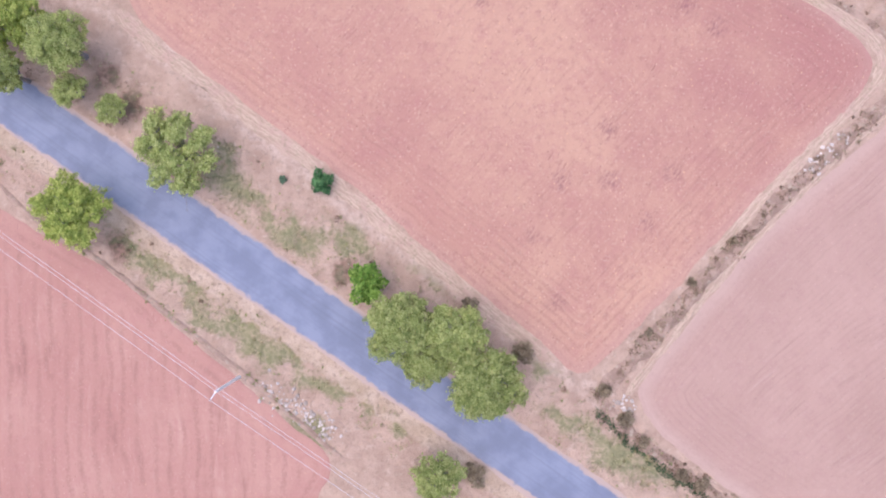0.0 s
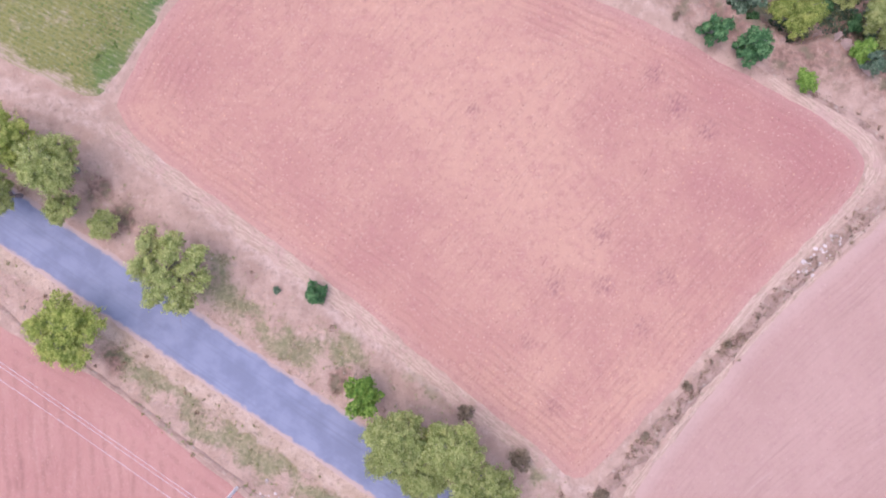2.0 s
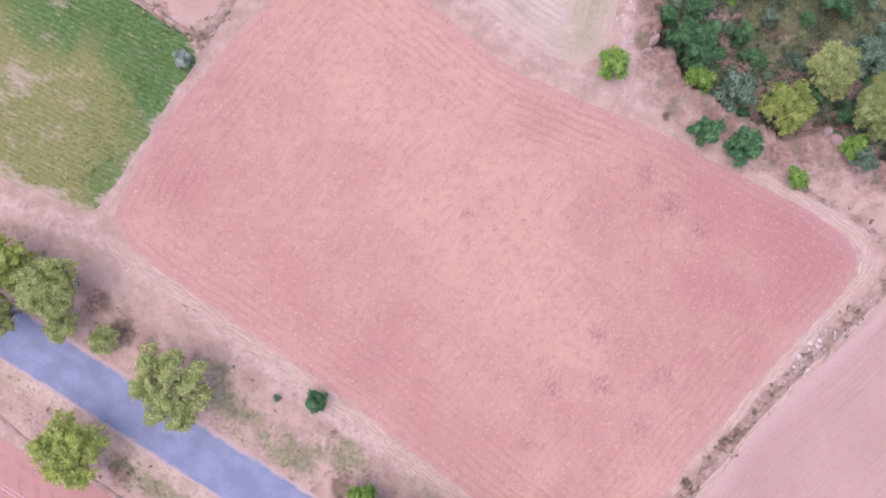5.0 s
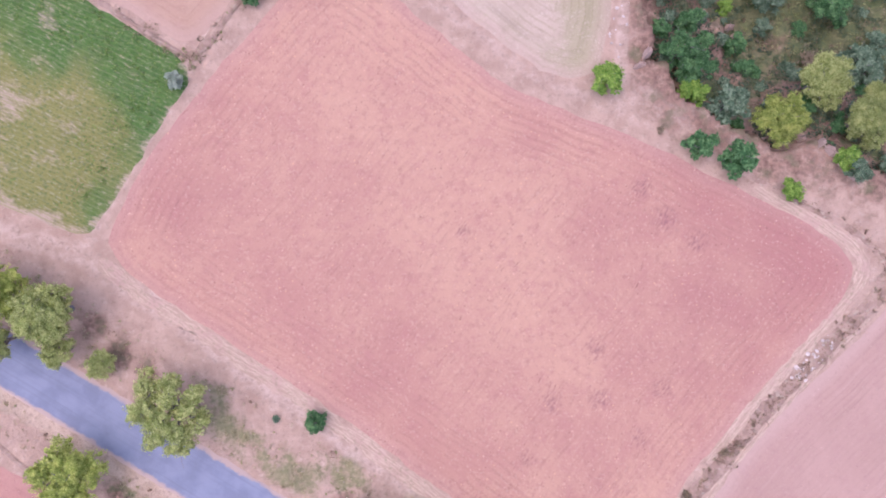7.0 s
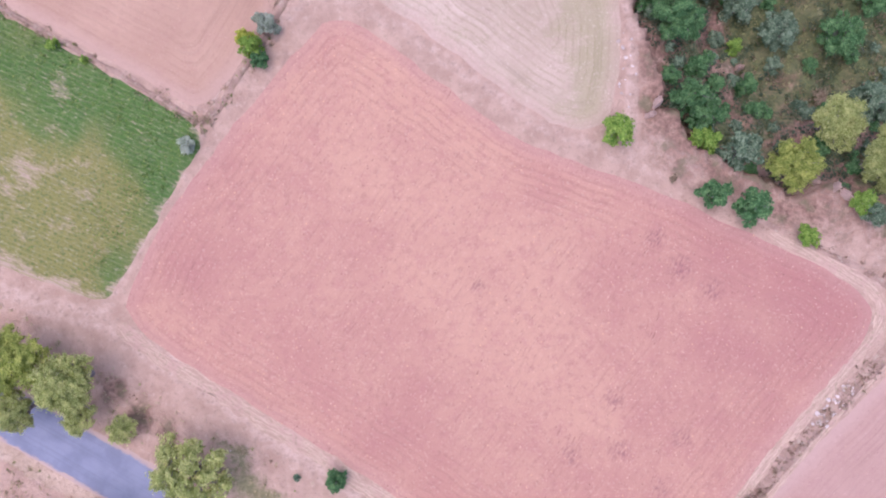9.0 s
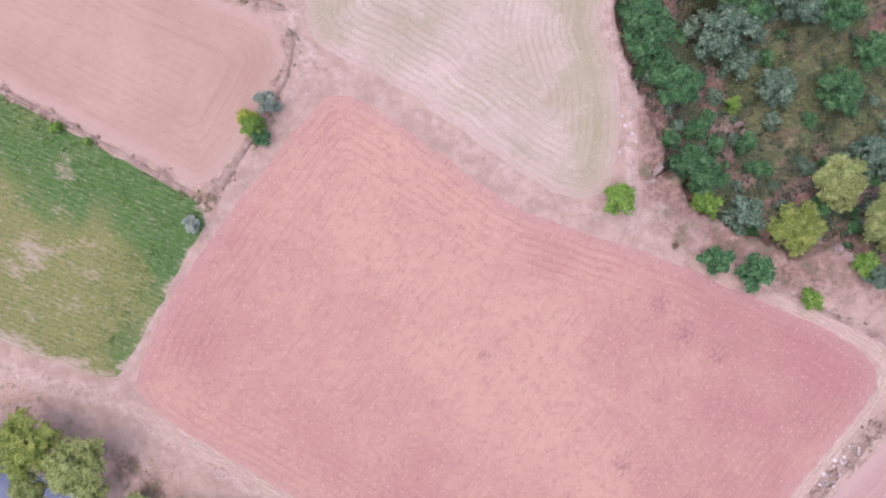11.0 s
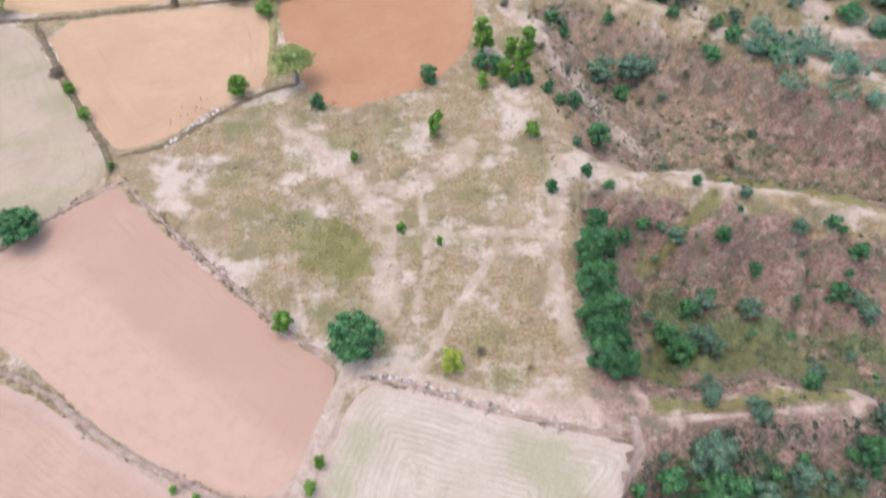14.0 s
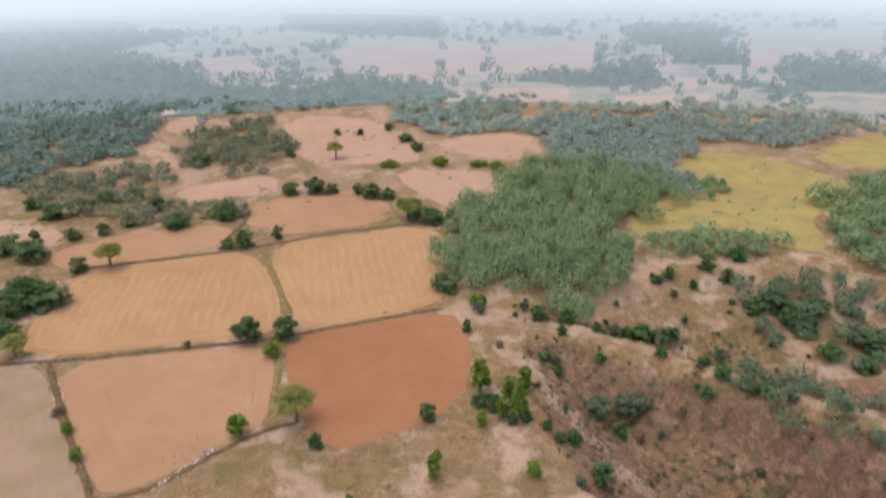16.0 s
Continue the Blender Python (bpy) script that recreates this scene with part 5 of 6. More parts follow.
SHRUB_PLACES = [(3.6, -7.1, 1.3, 1.6), (10.6, -13.1, 1.8, 2.0), (4.4, -29.1, 1.9, 2.0), (24.3, -22.1, 1.3, 1.3), (31.8, -29.3, 1.1, 1.2), (34.2, -30.7, 1.3, 1.4), (26.7, -25.0, 1.0, 1.2), (21.6, -18.3, 1.2, 1.0), (27.3, -10.7, 0.8, 0.8),
                (32.9, -3.9, 0.8, 1.0), (38.3, 1.7, 0.7, 1.0), (31.8, 45.0, 0.7, 1.0), (58.4, 55.9, 1.7, 1.5), (12.4, 104.4, 0.8, 1.4), (19.6, 100.8, 0.5, 0.9), (-70.2, 184.0, 1.8, 2.0), (31.2, 199.2, 1.4, 1.8), (41.5, 202.2, 0.8, 1.5),
                (77.0, 184.1, 1.0, 1.5), (-48.2, 209.0, 1.2, 2.0)]
for i, (x, y, r, h) in enumerate(SHRUB_PLACES):
    plant(SHRUBS[i % 3], x, y, r, h, "dull brownish-green shrub on a bank", "shrub", "shrubs")


COLUMN = [tree_model_thing("tree", s, 2.2, 7.5, LIME_LEAF, 7000, 0.24, lobes=n, open_crown=0.3, low=0.04, lobe_size=0.36) for s, n in ((45, 20), (46, 24))]
for i, (x, y, r, h) in enumerate([(23.6, 181, 3.0, 10.5), (33.7, 180.5, 2.3, 7.5), (30.5, 171, 2.6, 10.5), (27, 171, 2.1, 6.5), (21.8, 169.3, 1.6, 4), (29.4, 178, 2.0, 7)]):
    plant(COLUMN[i % 2], x, y, r, h, "tall bushy lime-green tree leafy to the ground", "tree", "gully trees")
for i, (x, y, r, h) in enumerate([(22.3, 175.9, 2.4, 4), (25.6, 174.2, 2.4, 4.5), (28.5, 168.6, 1.6, 3), (31.8, 169.1, 1.6, 3), (35.6, 166.6, 1.5, 3), (37.2, 162.5, 1.5, 3), (51.7, 181, 4.3, 6), (59.1, 182, 4.2, 6), (63.3, 182, 3.4, 4), (55.5, 175.3, 2.4, 4)]):
    plant((DARK_SMALL + GREY_BUSH)[(0, 1, 2, 0, 1, 2, 3, 4, 5, 1)[i]], x, y, r, h, "dark bush in a cluster beside the gully", "bush", "gully bushes")
for i, (x, y, r, h) in enumerate([(34, 122.6, 3.0, 8), (37.4, 125, 3.0, 8), (31.6, 113.8, 3.0, 8), (34.8, 116.6, 3.5, 8), (31.2, 108.6, 3.1, 8), (34.4, 110.4, 3.4, 8), (31, 103.8, 3.1, 8), (34, 104.8, 3.3, 8), (30.4, 100.4, 2.7, 7), (34.9, 101, 2.5, 6), (37.5, 130.4, 2.4, 6), (33, 119.4, 3.0, 8), (32, 99, 2.2, 6)]):
    plant(DARK_BIG[(i * 3) % 4], x, y, 1.14 * r, h, "dense dark green tree in a strip along the ravine rim", "tree", "rim trees")
for i, (x, y, r, h) in enumerate([(55.9, 117.4, 2.7, 5), (52.4, 116.4, 2.3, 5), (46.8, 110.9, 3.2, 6), (47.7, 107.1, 3.2, 6), (52.5, 110.3, 2.8, 5), (54, 107.8, 2.6, 5), (63.7, 115, 2.6, 4), (60.4, 126.5, 2.1, 4), (66.2, 121.4, 1.5, 3), (79.4, 115, 2.2, 4), (81.2, 112.8, 2.2, 4), (82.5, 110.1, 2.4, 4),
                                  (73.4, 124.9, 2, 3), (79.1, 124.6, 1.8, 3), (82.4, 119.2, 2, 3), (61.8, 94.4, 1.7, 4), (50.8, 90.9, 1.7, 3), (45.4, 93.3, 1.7, 3), (52, 127.5, 2.3, 3), (47, 131.4, 1.7, 3), (43.6, 130.2, 1.9, 3)]):
    plant((GREY_BUSH + DARK_SMALL)[(i * 5) % 6], x, y, r, h, "grey-green bush on the eroded ravine slope", "bush", "ravine bushes")
for i, (x, y, r, h) in enumerate([(74.6, 212.3, 4.2, 5), (78.5, 211.2, 4.2, 5), (82.5, 211.4, 3.2, 4), (78.7, 184.8, 2, 3), (80.3, 179.3, 2.7, 4), (85.2, 175.3, 3.6, 4), (87.8, 172.7, 2.7, 3), (75.8, 177.6, 3, 2.5), (110.7, 218.4, 4.1, 5), (116.5, 219.7, 4.4, 6), (119.2, 214.4, 4.4, 6), (123.3, 212.5, 4.2, 5),
                                  (124, 201.8, 3.8, 4), (134.4, 205.2, 3.9, 5), (137.1, 201.9, 4.2, 6), (132.3, 196.3, 3.8, 4), (57.9, 203.5, 1.8, 3), (66, 211.6, 2.2, 4), (86, 230.4, 2, 4), (89.6, 232.7, 2.4, 4), (95.7, 228, 1.7, 3), (88.6, 225.4, 1.7, 3), (103.2, 235.5, 3.9, 6), (106.8, 229.3, 2.8, 5),
                                  (115.8, 240.5, 3.7, 5), (42.2, 220.2, 1.8, 4), (44.9, 213, 3.3, 5), (52.6, 213, 3.3, 5), (48.5, 203.5, 1.8, 3), (28.8, 217.5, 2.4, 4), (119.1, 217.9, 4.2, 5), (128.7, 216.3, 4.3, 5), (70, 212.5, 2.6, 4), (93, 203, 2.5, 4), (96, 196, 2.6, 4), (100, 186, 2.8, 4), (104, 178, 2.8, 4), (92, 170, 2.4, 3)]):
    plant((DARK_SMALL + GREY_BUSH[:1])[(i * 3) % 4], x, y, r, h, "dark green bush on the dry rise beyond the ravine", "bush", "bushes on the rise")
for i, (x, y, r, h) in enumerate([(-22.4, 324, 4.9, 8), (-32.8, 324.5, 3.6, 6), (-15.6, 323.5, 3.1, 5), (0.4, 315.5, 4.8, 7), (7.1, 314, 3, 5), (-5.3, 321.4, 2.7, 5), (16.8, 290, 5, 7), (22.6, 285, 3.5, 6), (-88.8, 298.5, 3, 5), (-71, 293, 4.6, 6), (-54.4, 300, 5, 7), (-82.8, 314.4, 4.1, 6), (-115.8, 285, 2.2, 6),
                                  (-104.6, 287.2, 3, 5), (-95.4, 291, 2.6, 5), (-120, 310, 5.4, 6), (-112.7, 315.5, 4.7, 6), (-105.6, 325.6, 4.3, 5), (-132.5, 323, 4.4, 5), (-95.2, 327.5, 4.3, 5), (10.9, 422.5, 3, 5), (18.7, 397.7, 4.5, 5), (23.3, 381, 3.2, 5), (-16.4, 416.8, 2.3, 4), (-4.4, 414.7, 2.3, 4), (-64.6, 405, 4, 5), (-44.4, 402, 4, 5), (-38.1, 380, 3.2, 5)]):
    plant(DARK_FAR[(i * 2) % 3], x, y, 1.2 * r, h, "far rounded green tree between tan fields", "tree", "field trees")


def bushes_between(models, count, low, high, radius, fits, label, group, seed):
    """Single small bushes over a stretch of rough ground, kept apart from each other."""
    rng = np.random.default_rng(seed)
    had = []
    for _ in range(count * 30):
        x, y = rng.uniform(low[0], high[0]), rng.uniform(low[1], high[1])
        if len(had) < count and fits(x, y) and all((x - a) ** 2 + (y - b) ** 2 > 4.5 for a, b in had):
            had.append((x, y))
            r = radius * rng.uniform(0.55, 1.4)
            plant(models[len(had) % len(models)], float(x), float(y), float(r), float(r * rng.uniform(1.0, 1.7)), label, "bush", group)


deep_in = lambda x, y, d: float(ravine(np.array([x]), np.array([y]))[0]) > d
bushes_between(GREY_BUSH + DARK_SMALL, 44, (33, 44), (72, 89), 1.3, lambda x, y: deep_in(x, y, 4), "grey-green bush in the wooded ravine", "ravine bushes", 5)
bushes_between(DARK_SMALL + GREY_BUSH, 60, (31, 38), (78, 84), 1.3, lambda x, y: deep_in(x, y, 1.2) and not deep_in(x, y, 13), "dark bush crowding the ravine edge", "ravine bushes", 15)
bushes_between(DARK_SMALL + GREY_BUSH, 34, (33, 95), (88, 140), 1.0, lambda x, y: deep_in(x, y, 3), "small dark bush on the ravine slope", "ravine bushes", 6)
bushes_between(GREY_BUSH + SHRUBS, 30, (36, 142), (105, 205), 1.1, lambda x, y: deep_in(x, y, 3), "small grey bush on the brown slope", "ravine bushes", 7)
bushes_between(DARK_SMALL, 34, (30, 196), (120, 250), 1.1, lambda x, y: y > 232 - 0.45 * x, "small dark bush on the dry rise", "bushes on the rise", 8)


# ---- woods and scrub that nobody could count ----
def woods(name, outline, gap, radius, tall, cards, size, material, label, seed):
    rng = np.random.default_rng(seed)
    bx, by = np.array(outline).T
    px, py = (a.ravel() for a in np.meshgrid(np.arange(bx.min(), bx.max(), gap), np.arange(by.min(), by.max(), gap)))
    px, py = px + rng.uniform(-0.45, 0.45, px.shape) * gap, py + rng.uniform(-0.45, 0.45, py.shape) * gap
    rag = gap * 1.2 * waves(px, py, gap * 7, seed)
    keep = inside(px + rag, py - rag, list(outline)) & (rng.uniform(0, 1, px.shape) > 0.12)
    px, py = px[keep], py[keep]
    n = len(px)
    r, h = radius * rng.uniform(0.6, 1.35, n), tall * rng.uniform(0.6, 1.3, n)
    way = rng.normal(0, 1, (n, cards, 3))
    way[:, :, 2] = abs(way[:, :, 2]) * 0.9 - 0.25
    way /= np.linalg.norm(way, axis=2)[:, :, None]
    lump = 1 + 0.28 * np.sin(way[:, :, :1] * 6 + px[:, None, None]) * np.sin(way[:, :, 1:2] * 6 + py[:, None, None])
    pts = way * lump * np.stack([r, r, h * 0.52], 1)[:, None, :] * rng.uniform(0.7, 1.05, (n, cards, 1))
    pts += np.stack([px, py, height(px, py) + h * 0.5], 1)[:, None, :]
    v, f = leaf_cards(rng, pts.reshape(-1, 3), way.reshape(-1, 3) + np.array([0, 0, 0.7]), size, 0.3)
    ob = new(name, quick_mesh(name, v, f, material))
    return tagged(ob, label, "woods", kind="stuff")


woods("woods", [(25.7, 276), (64.4, 335), (85.6, 348), (120, 345), (120, 297.5), (83, 263), (78, 229), (53.4, 214), (41, 236), (21.9, 226)], 5.2, 4.1, 8.0, 420, 0.62, HAZED_WOOD_LEAF, "dense green wood beyond the fields", 3)
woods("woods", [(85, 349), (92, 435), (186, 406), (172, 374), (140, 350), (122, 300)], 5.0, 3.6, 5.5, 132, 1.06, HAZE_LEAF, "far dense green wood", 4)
woods("woods", [(-330, 470), (-250, 520), (-64.9, 500), (-124, 475), (-115, 390), (-160, 352), (-300, 340)], 7, 4.8, 5.0, 110, 1.45, HAZED_FAR_LEAF, "far dark wood fading into the haze", 5)
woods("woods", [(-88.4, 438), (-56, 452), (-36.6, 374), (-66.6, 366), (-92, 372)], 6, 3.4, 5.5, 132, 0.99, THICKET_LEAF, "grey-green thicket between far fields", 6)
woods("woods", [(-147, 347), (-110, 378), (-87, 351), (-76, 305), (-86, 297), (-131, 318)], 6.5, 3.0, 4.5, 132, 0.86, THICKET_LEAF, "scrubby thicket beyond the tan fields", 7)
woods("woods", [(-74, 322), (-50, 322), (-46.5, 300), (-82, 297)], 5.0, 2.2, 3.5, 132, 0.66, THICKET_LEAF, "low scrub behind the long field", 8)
woods("woods", [(159, 274), (213, 305), (240, 250), (160, 228), (147, 235)], 6, 4.0, 6.5, 176, 0.99, HAZED_WOOD_LEAF, "dark wood beside the yellow grass", 9)
woods("woods", [(80, 254), (87, 262), (118, 265), (138, 253), (128, 238), (105, 241)], 6, 3.4, 5.5, 198, 0.79, HAZED_WOOD_LEAF, "strip of green trees below the grass", 10)
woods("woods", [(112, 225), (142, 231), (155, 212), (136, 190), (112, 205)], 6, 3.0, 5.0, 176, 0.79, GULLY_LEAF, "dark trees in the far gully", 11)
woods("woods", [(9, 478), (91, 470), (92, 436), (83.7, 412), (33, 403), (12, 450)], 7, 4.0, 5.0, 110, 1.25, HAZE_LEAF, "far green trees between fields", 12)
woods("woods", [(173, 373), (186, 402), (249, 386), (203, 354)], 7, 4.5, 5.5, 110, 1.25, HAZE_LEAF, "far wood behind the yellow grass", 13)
woods("woods", [(126, 298), (132, 326), (146, 316), (133, 290)], 6, 2.4, 4.0, 132, 0.79, HAZED_WOOD_LEAF, "clump of trees in the yellow grass", 14)
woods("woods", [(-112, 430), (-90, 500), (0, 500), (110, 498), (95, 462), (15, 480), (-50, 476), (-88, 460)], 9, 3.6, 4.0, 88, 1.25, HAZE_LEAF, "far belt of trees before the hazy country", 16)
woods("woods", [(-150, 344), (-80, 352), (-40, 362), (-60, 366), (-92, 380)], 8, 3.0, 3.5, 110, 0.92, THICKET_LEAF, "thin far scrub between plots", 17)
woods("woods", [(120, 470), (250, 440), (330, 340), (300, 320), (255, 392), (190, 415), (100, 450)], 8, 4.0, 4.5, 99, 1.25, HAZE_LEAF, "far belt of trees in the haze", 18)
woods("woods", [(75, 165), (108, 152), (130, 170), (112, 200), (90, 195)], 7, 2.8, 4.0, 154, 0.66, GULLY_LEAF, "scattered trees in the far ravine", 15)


def scrub(name, pts, radius, cards, size, material, label, seed):
    """Many small low tufts at the given places, as one object."""
    rng = np.random.default_rng(seed)
    px, py = np.array(pts).T
    n = len(px)
    r = radius * rng.uniform(0.4, 1.5, n) ** 1.3
    way = rng.normal(0, 1, (n, cards, 3))
    way[:, :, 2] = abs(way[:, :, 2]) * 0.8
    way /= np.linalg.norm(way, axis=2)[:, :, None]
    at = way * (r[:, None, None]) * np.array([1, 1, 0.75]) * rng.uniform(0.45, 1.0, (n, cards, 1))
    at += np.stack([px, py, height(px, py) + 0.05], 1)[:, None, :]
    v, f = leaf_cards(rng, at.reshape(-1, 3), way.reshape(-1, 3) + np.array([0, 0, 0.4]), size)
    ob = new(name, quick_mesh(name, v, f, material))
    return tagged(ob, label, "scrub", kind="stuff")


def scattered(rng, count, low, high, weight):
    """Random places in a rectangle, kept by a weight function."""
    x, y = rng.uniform(low[0], high[0], count), rng.uniform(low[1], high[1], count)
    keep = rng.uniform(0, 1, count) < weight(x, y)
    return list(zip(x[keep].tolist(), y[keep].tolist()))


rng = np.random.default_rng(77)
off_road = lambda x, y: abs(x * ROAD_SIDE.x + y * ROAD_SIDE.y - ROAD_MID) > ROAD_HALF + 1.0


def verge(x, y):
    """The strips of rough ground either side of the road."""
    o = x * ROAD_SIDE.x + y * ROAD_SIDE.y - ROAD_MID
    left = (o < -ROAD_HALF - 1.2) & (o > -ROAD_HALF - 6.5)
    right = (o > ROAD_HALF + 0.6) & (o < ROAD_HALF + 9)
    return (left | right) & ~inside(x, y, MAIN)


def patchy(x, y, spots):
    k = np.zeros_like(x)
    for sx, sy, r in spots:
        k = np.maximum(k, np.exp(-((x - sx) ** 2 + (y - sy) ** 2) / (r * r)))
    return k


scrub("verge_grass", scattered(rng, 9000, (-64, -36), (42, 36), lambda x, y: verge(x, y) * (0.06 + 0.12 * patchy(x, y, GREEN))), 0.34, 9, 0.18, GRASS_LEAF, "low green grass tufts on the road verge", 1)
scrub("dry_grass", scattered(rng, 14000, (-64, -36), (42, 36), lambda x, y: verge(x, y) * (0.22 + 0.2 * waves(x, y, 9, 4))), 0.28, 7, 0.18, STRAW_LEAF, "dry straw-coloured tufts on the road verge", 2)
scrub("low_scrub", scattered(rng, 2500, (-64, -36), (42, 36), lambda x, y: verge(x, y) * (0.03 + 0.25 * patchy(x, y, BROWN))), 0.5, 14, 0.24, RUSSET_LEAF, "dull red-brown scrub on the road verge", 3)
bank_pts = [(x + rng.normal(0, 0.6), y + rng.normal(0, 0.6)) for line in BANKS[:10] for x, y in line for _ in range(3) if rng.uniform() < 0.55 + 0.4 * math.sin(x * 0.35 + y * 0.2)]
ditch_pts = [(x + rng.normal(0, 0.45), y + rng.normal(0, 0.45)) for line in BANKS[:2] for x, y in line for _ in range(7) if rng.uniform() < 0.6 + 0.4 * math.sin(x * 0.5 + y * 0.3)]
ditch_pts += [(x + rng.normal(0.2, 0.4), y + rng.normal(0.4, 0.4)) for x, y in CORNER_DITCH if rng.uniform() < 0.8]
scrub("ditch_weeds", ditch_pts, 0.45, 18, 0.17, RUSSET_LEAF, "russet brown weeds crowding the stony bank", 17)
green_pts = [(x - 0.55 + rng.normal(0, 0.4), y - 0.75 + rng.normal(0, 0.4)) for x, y in BANKS[1][3:] for _ in range(6)]
scrub("ditch_grass", green_pts, 0.5, 18, 0.18, BRUSH_LEAF, "dark green weeds along the ditch side", 18)
scrub("bank_weeds", bank_pts, 0.5, 16, 0.2, SCRUB_LEAF, "dull weeds and twigs along the banks", 4)
bank_pts = [(x + rng.normal(0, 0.5), y + rng.normal(0, 0.5)) for line in BANKS[1:] for x, y in line if rng.uniform() < 0.35 + 0.4 * math.sin(x * 0.21 - y * 0.3)]
scrub("bank_grass", bank_pts, 0.42, 12, 0.24, GRASS_LEAF, "green grass along the banks", 5)
scrub("ravine_scrub", scattered(rng, 12000, (26, 38), (110, 215), lambda x, y: smooth(2, 7, ravine(x, y)) * (1 + 0.8 * (y < 92)) * (0.10 + 0.32 * smooth(-0.2, 0.8, waves(x, y, 16, 3)))), 0.9, 34, 0.24, BRUSH_LEAF, "grey-green scrub on the ravine slopes", 6)
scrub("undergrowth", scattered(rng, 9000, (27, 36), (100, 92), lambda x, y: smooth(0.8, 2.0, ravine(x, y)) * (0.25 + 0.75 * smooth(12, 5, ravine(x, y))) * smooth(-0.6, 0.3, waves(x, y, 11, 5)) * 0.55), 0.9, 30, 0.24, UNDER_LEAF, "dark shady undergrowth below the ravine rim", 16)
scrub("ravine_brush", scattered(rng, 14000, (26, 38), (120, 215), lambda x, y: smooth(1, 6, ravine(x, y)) * (0.15 + 0.4 * smooth(-0.3, 0.8, waves(x, y, 12, 9)))), 0.55, 16, 0.22, SCRUB_LEAF, "dry brown brush on the ravine slopes", 7)
scrub("ravine_grass", scattered(rng, 16000, (26, 38), (110, 215), lambda x, y: smooth(10, 18, ravine(x, y)) * 0.5), 0.45, 9, 0.24, GRASS_LEAF, "green grass in the ravine bottoms", 8)
open_common = lambda x, y: (ravine(x, y) < 2) & (x > -48 + (165 - y) * 0.75) & (y > 103)
scrub("common_grass", scattered(rng, 8000, (-50, 100), (36, 172), lambda x, y: open_common(x, y) * (0.10 + 0.25 * waves(x, y, 13, 6))), 0.34, 7, 0.24, STRAW_LEAF, "dry grass tufts on the open common", 9)
scrub("meadow_grass", scattered(rng, 1500, (-22, 118), (2, 144), lambda x, y: inside(x, y, MEADOW) * 0.2), 0.3, 8, 0.2, STRAW_LEAF, "green meadow grass on the common", 10)
scrub("crop_plants", scattered(rng, 16000, (-75, 33), (-30, 90), lambda x, y: inside(x, y, [(-75, 87), (-55.9, 74), (-31.5, 57.3), (-31, 55), (-46.5, 36.5), (-60, 44.5), (-75, 52)]) * (0.03 + 0.6 * smooth(10, 4, line_dist(x, y, [(-75, 88), (-43, 66.4), (-30.5, 57), (-39.6, 43.1)])))),
      0.26, 7, 0.2, CROP_LEAF, "young green crop plants in rows", 11)
scrub("far_scrub", scattered(rng, 5000, (-160, 222), (230, 470), lambda x, y: (x > 24) * (y < 300) * 0.2 + 0.05 * (y > 290)), 1.1, 16, 0.55, HAZED_WOOD_LEAF, "scattered far scrub and small trees", 12)

# ---- stones ----
def stone_mesh(seed):
    rng = np.random.default_rng(seed)
    bm = bmesh.new()
    bmesh.ops.create_icosphere(bm, subdivisions=1, radius=1)
    for v in bm.verts:
        v.co *= float(rng.uniform(0.7, 1.15))
        v.co.z *= 0.65
    me = bpy.data.meshes.new("stone")
    bm.to_mesh(me)
    bm.free()
    me.materials.append(STONE)
    return me


STONE_MESHES = [stone_mesh(s) for s in range(8)]


def stone_heap(name, line, half, count, low, high, label, seed):
    """Loose stones along a line, each resting on the ground."""
    rng = np.random.default_rng(seed)
    top = new(name)
    x0, y0 = line[len(line) // 2]
    top.location = (x0, y0, float(height(x0, y0)))
    bpy.context.view_layer.update()
    back = top.matrix_basis.inverted()
    for i in range(count):
        k = rng.uniform(0, len(line) - 1.001)
        a, b = Vector(line[int(k)]), Vector(line[int(k) + 1])
        p = a.lerp(b, k - int(k)) + Vector((rng.normal(0, half), rng.normal(0, half)))
        s = rng.uniform(low, high)
        st = part("stone", STONE_MESHES[i % 8], top)
        st.matrix_basis = back @ pose(p.x, p.y, float(height(p.x, p.y)) + s * 0.25, rng.uniform(-20, 20), rng.uniform(-20, 20), rng.uniform(0, 360)) @ Matrix.Diagonal((s, s * rng.uniform(0.6, 1), s * rng.uniform(0.6, 1), 1))
    return tagged(top, label, "stones", "stone heaps")


stone_heap("stone_heap", [(-23.4, -18.2), (-20.5, -20.3), (-18.1, -21.6), (-15.5, -23.2), (-13.6, -24.6)], 0.85, 170, 0.09, 0.36, "heap of pale grey stones on the road verge", 1)
stone_heap("stone_heap", [(48.4, 11.2), (50.2, 12.6), (52.0, 14.2), (53.6, 15.8)], 0.5, 84, 0.10, 0.42, "pale boulders lying on the field bank", 2)
stone_heap("stone_wall", [(-4, 102), (0, 101), (4, 99.4), (9.6, 96.4), (17.7, 93.2), (24, 91)], 0.3, 120, 0.15, 0.45, "tumbled dry stone wall above the stubble", 3)
stone_heap("stone_heap", [(-43.5, 158), (-38.5, 162.7), (-33.5, 167.5)], 0.5, 60, 0.2, 0.6, "pale stones heaped along a dark bank", 4)
stone_heap("stone_heap", [(27.5, 66), (27.2, 61), (26.6, 56)], 0.8, 22, 0.1, 0.4, "loose pale stones beside the rim path", 5)
stone_heap("stone_heap", [(23, -20.5), (24.3, -19.6), (25.2, -20.8)], 0.5, 24, 0.12, 0.45, "few pale stones at the bank corner", 6)
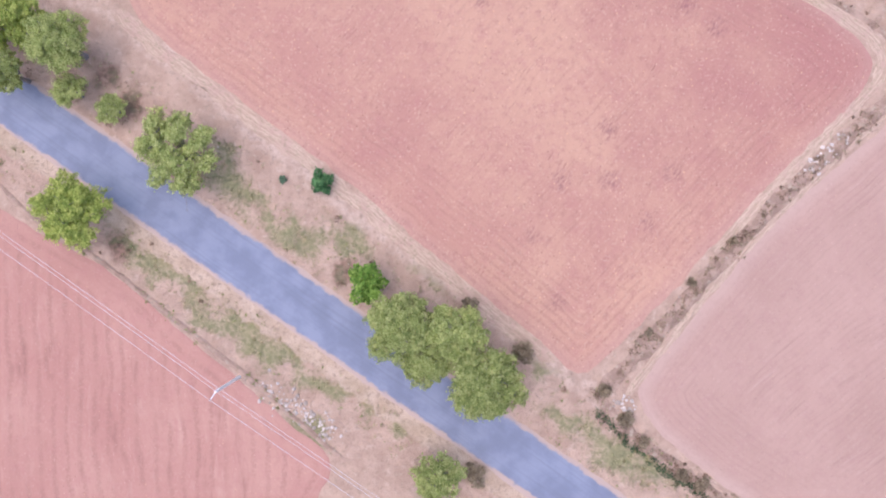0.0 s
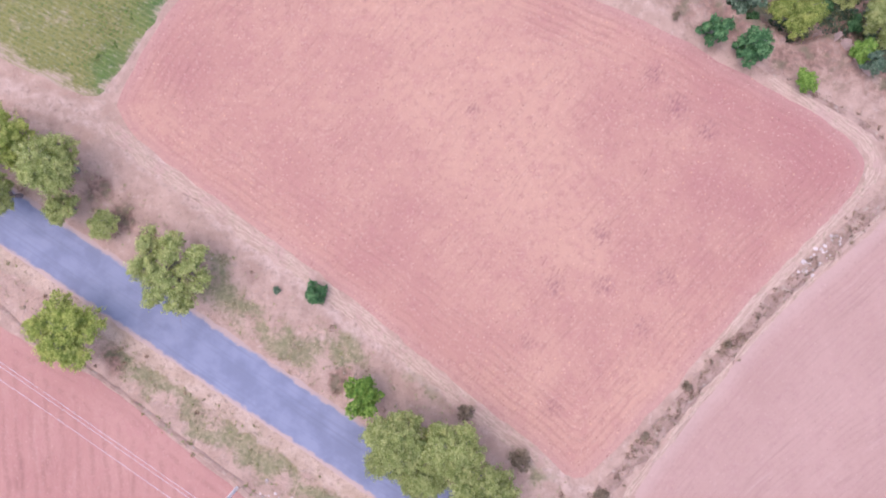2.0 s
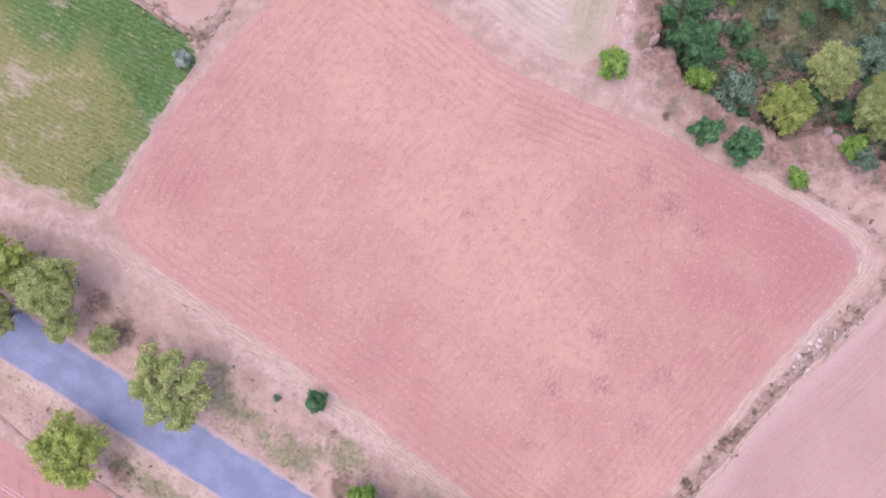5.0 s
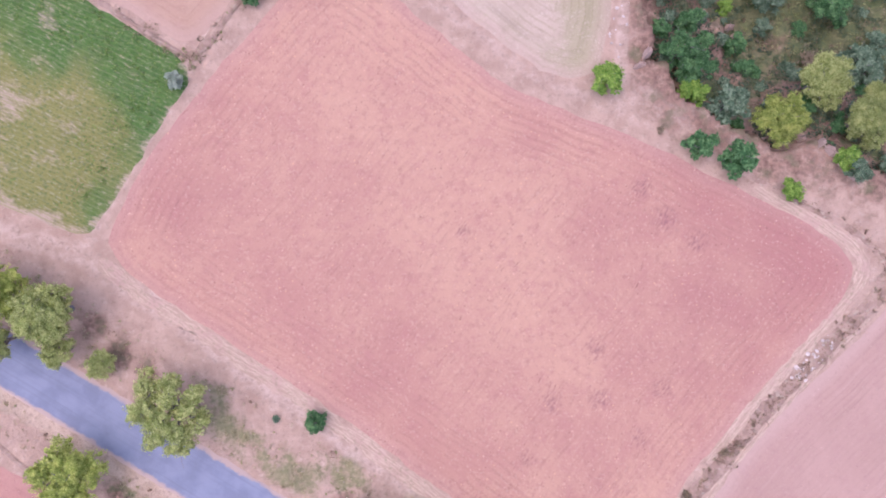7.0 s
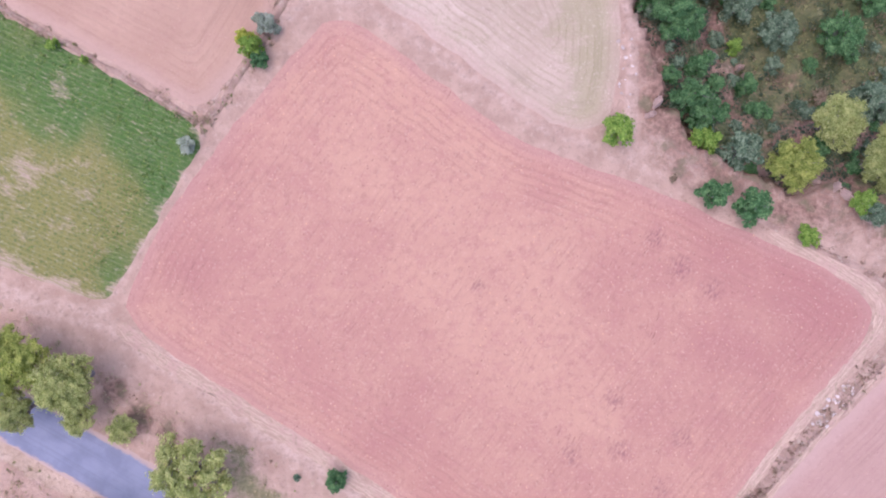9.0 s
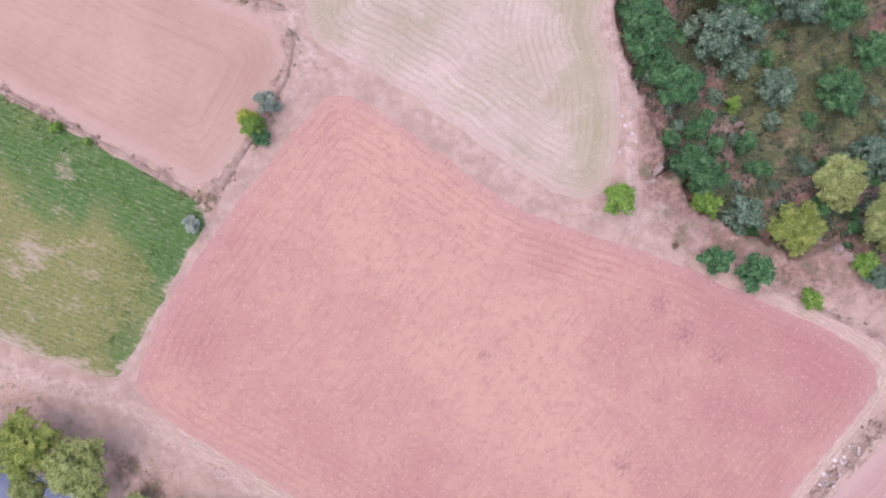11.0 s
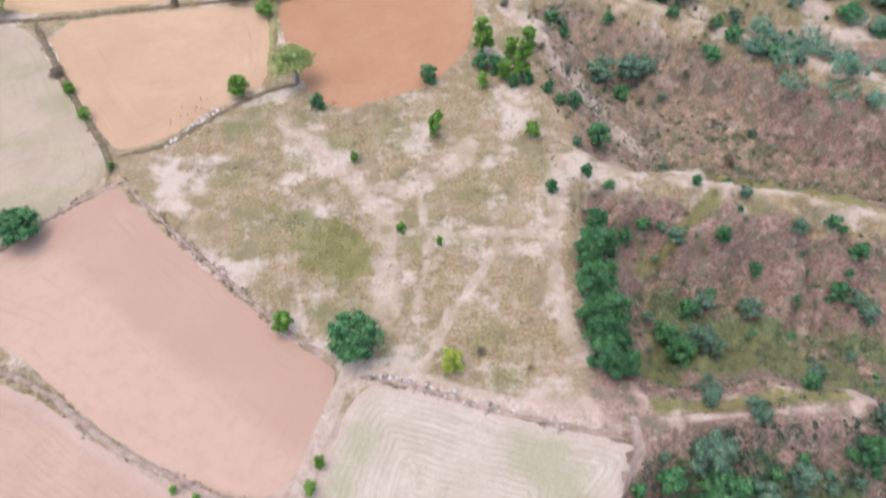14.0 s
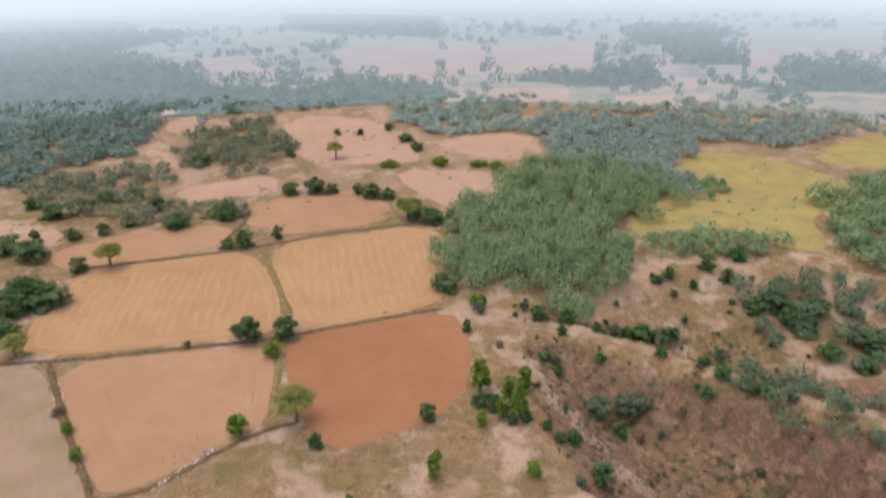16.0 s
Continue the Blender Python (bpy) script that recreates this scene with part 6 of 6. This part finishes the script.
stone_heap("stone_heap", [(-34, 3.5), (-30, 16), (-12, -2.5), (2, -22)], 6.0, 26, 0.05, 0.14, "scattered small white stones on the verge", 7)

# ---- eroded earth pinnacles along the ravine rim ----
def outcrop(x, y, wide, tall, turn, seed):
    """A fluted lump of washed-out pale earth with a broken top."""
    rng = np.random.default_rng(seed)
    rings, sides = 7, 18
    verts = []
    flute = rng.uniform(0.72, 1.2, sides)
    for i in range(rings):
        k = i / (rings - 1)
        for j in range(sides):
            a = 2 * math.pi * j / sides
            r = wide * (1 - 0.55 * k ** 1.4) * flute[j] * rng.uniform(0.92, 1.08)
            verts.append((1.6 * r * math.cos(a), 0.8 * r * math.sin(a), -0.5 + (tall + 0.5) * k * (1 + 0.16 * math.sin(3 * a + seed))))
    verts.append((0, 0, tall * 0.9))
    faces = [(i * sides + j, i * sides + (j + 1) % sides, (i + 1) * sides + (j + 1) % sides, (i + 1) * sides + j) for i in range(rings - 1) for j in range(sides)]
    faces += [((rings - 1) * sides + j, (rings - 1) * sides + (j + 1) % sides, rings * sides) for j in range(sides)]
    ob = new("earth_outcrop", mesh_of("earth_outcrop", verts, faces, PALE_EARTH, flat=True))
    ob.matrix_basis = pose(x, y, float(height(x, y)), 0, 0, turn)
    return tagged(ob, "pale eroded earth outcrop at the ravine rim", "outcrop", "ravine outcrops")


for i, (x, y, wide, tall, turn) in enumerate([(52.2, 43.2, 0.9, 1.6, 40), (53.4, 42.2, 0.7, 1.2, 60), (54.6, 41.0, 1.1, 1.3, -50), (56.0, 39.2, 0.8, 1.0, -55), (57.2, 37.6, 1.0, 0.8, -40), (30.6, 55.4, 1.0, 1.4, 50), (29.6, 53.8, 0.9, 1.0, 20), (33.6, 60.6, 0.7, 1.2, 80),
                                              (46.2, 43.2, 0.8, 1.0, 30), (44.2, 44.4, 0.6, 0.9, -20), (46.4, 61.4, 1.0, 1.6, 10), (47.4, 60.2, 0.7, 1.2, 70)]):
    outcrop(x, y, 0.7 * wide, 0.8 * tall, turn, 200 + i)

# ---- the power line beside the road ----
POLE = Vector((-26.8, -16.9))
pole_top = new("utility_pole")
pole_top.matrix_basis = pose(POLE.x, POLE.y, float(height(POLE.x, POLE.y)))
bm = bmesh.new()
bmesh.ops.create_cone(bm, cap_ends=True, segments=12, radius1=0.24, radius2=0.16, depth=10.3)
bmesh.ops.translate(bm, verts=bm.verts, vec=(0, 0, 4.65))
me = bpy.data.meshes.new("pole")
bm.to_mesh(me), bm.free()
me.materials.append(CONCRETE)
part("pole", me, pole_top)
SIDE3 = Vector((ROAD_SIDE.x, ROAD_SIDE.y, 0))
turn = math.degrees(math.atan2(ROAD_SIDE.y, ROAD_SIDE.x))


def box(name, size, m, material, parent, label=""):
    b = bmesh.new()
    bmesh.ops.create_cube(b, size=1, matrix=m @ Matrix.Diagonal((*size, 1)))
    bmesh.ops.bevel(b, geom=b.edges[:], offset=min(size) * 0.12, segments=1)
    data = bpy.data.meshes.new(name)
    b.to_mesh(data), b.free()
    data.materials.append(material)
    return part(name, data, parent, label)


crossarm = box("crossarm", (1.9, 0.11, 0.11), pose(-0.25, -0.35, 9.45, 0, 0, turn), STEEL, pole_top, "galvanised steel crossarm")
INSULATORS = (-1.2, 0.1, 0.55)
for o in INSULATORS:
    bm = bmesh.new()
    for z, r in ((0.0, 0.05), (0.07, 0.09), (0.13, 0.07)):
        bmesh.ops.create_cone(bm, cap_ends=True, segments=10, radius1=r, radius2=r * 0.6, depth=0.08, matrix=pose(SIDE3.x * o, SIDE3.y * o, 9.55 + z))
    me = bpy.data.meshes.new("insulator")
    bm.to_mesh(me), bm.free()
    me.materials.append(CERAMIC)
    part("insulator", me, crossarm, "brown ceramic insulator")
line_top = new("power_line")
line_top.location = (POLE.x, POLE.y, float(height(POLE.x, POLE.y)))
for o in INSULATORS:
    cu = bpy.data.curves.new("wire", "CURVE")
    cu.dimensions, cu.bevel_depth, cu.bevel_resolution = "3D", 0.02, 1
    sp = cu.splines.new("POLY")
    reach = np.arange(-100, 101, 2.5)
    sp.points.add(len(reach) - 1)
    for p, s in zip(sp.points, reach):
        sag = 1.1 * (1 - ((abs(s) - 50) / 50) ** 2)
        p.co = (SIDE3.x * o + ROAD_WAY.x * s, SIDE3.y * o + ROAD_WAY.y * s, 9.72 - sag, 1)
    cu.materials.append(WIRE)
    part("wire", cu, line_top)
tagged(pole_top, "grey concrete power pole with a steel crossarm", "utility pole")
tagged(line_top, "three thin overhead wires beside the road", "power line")
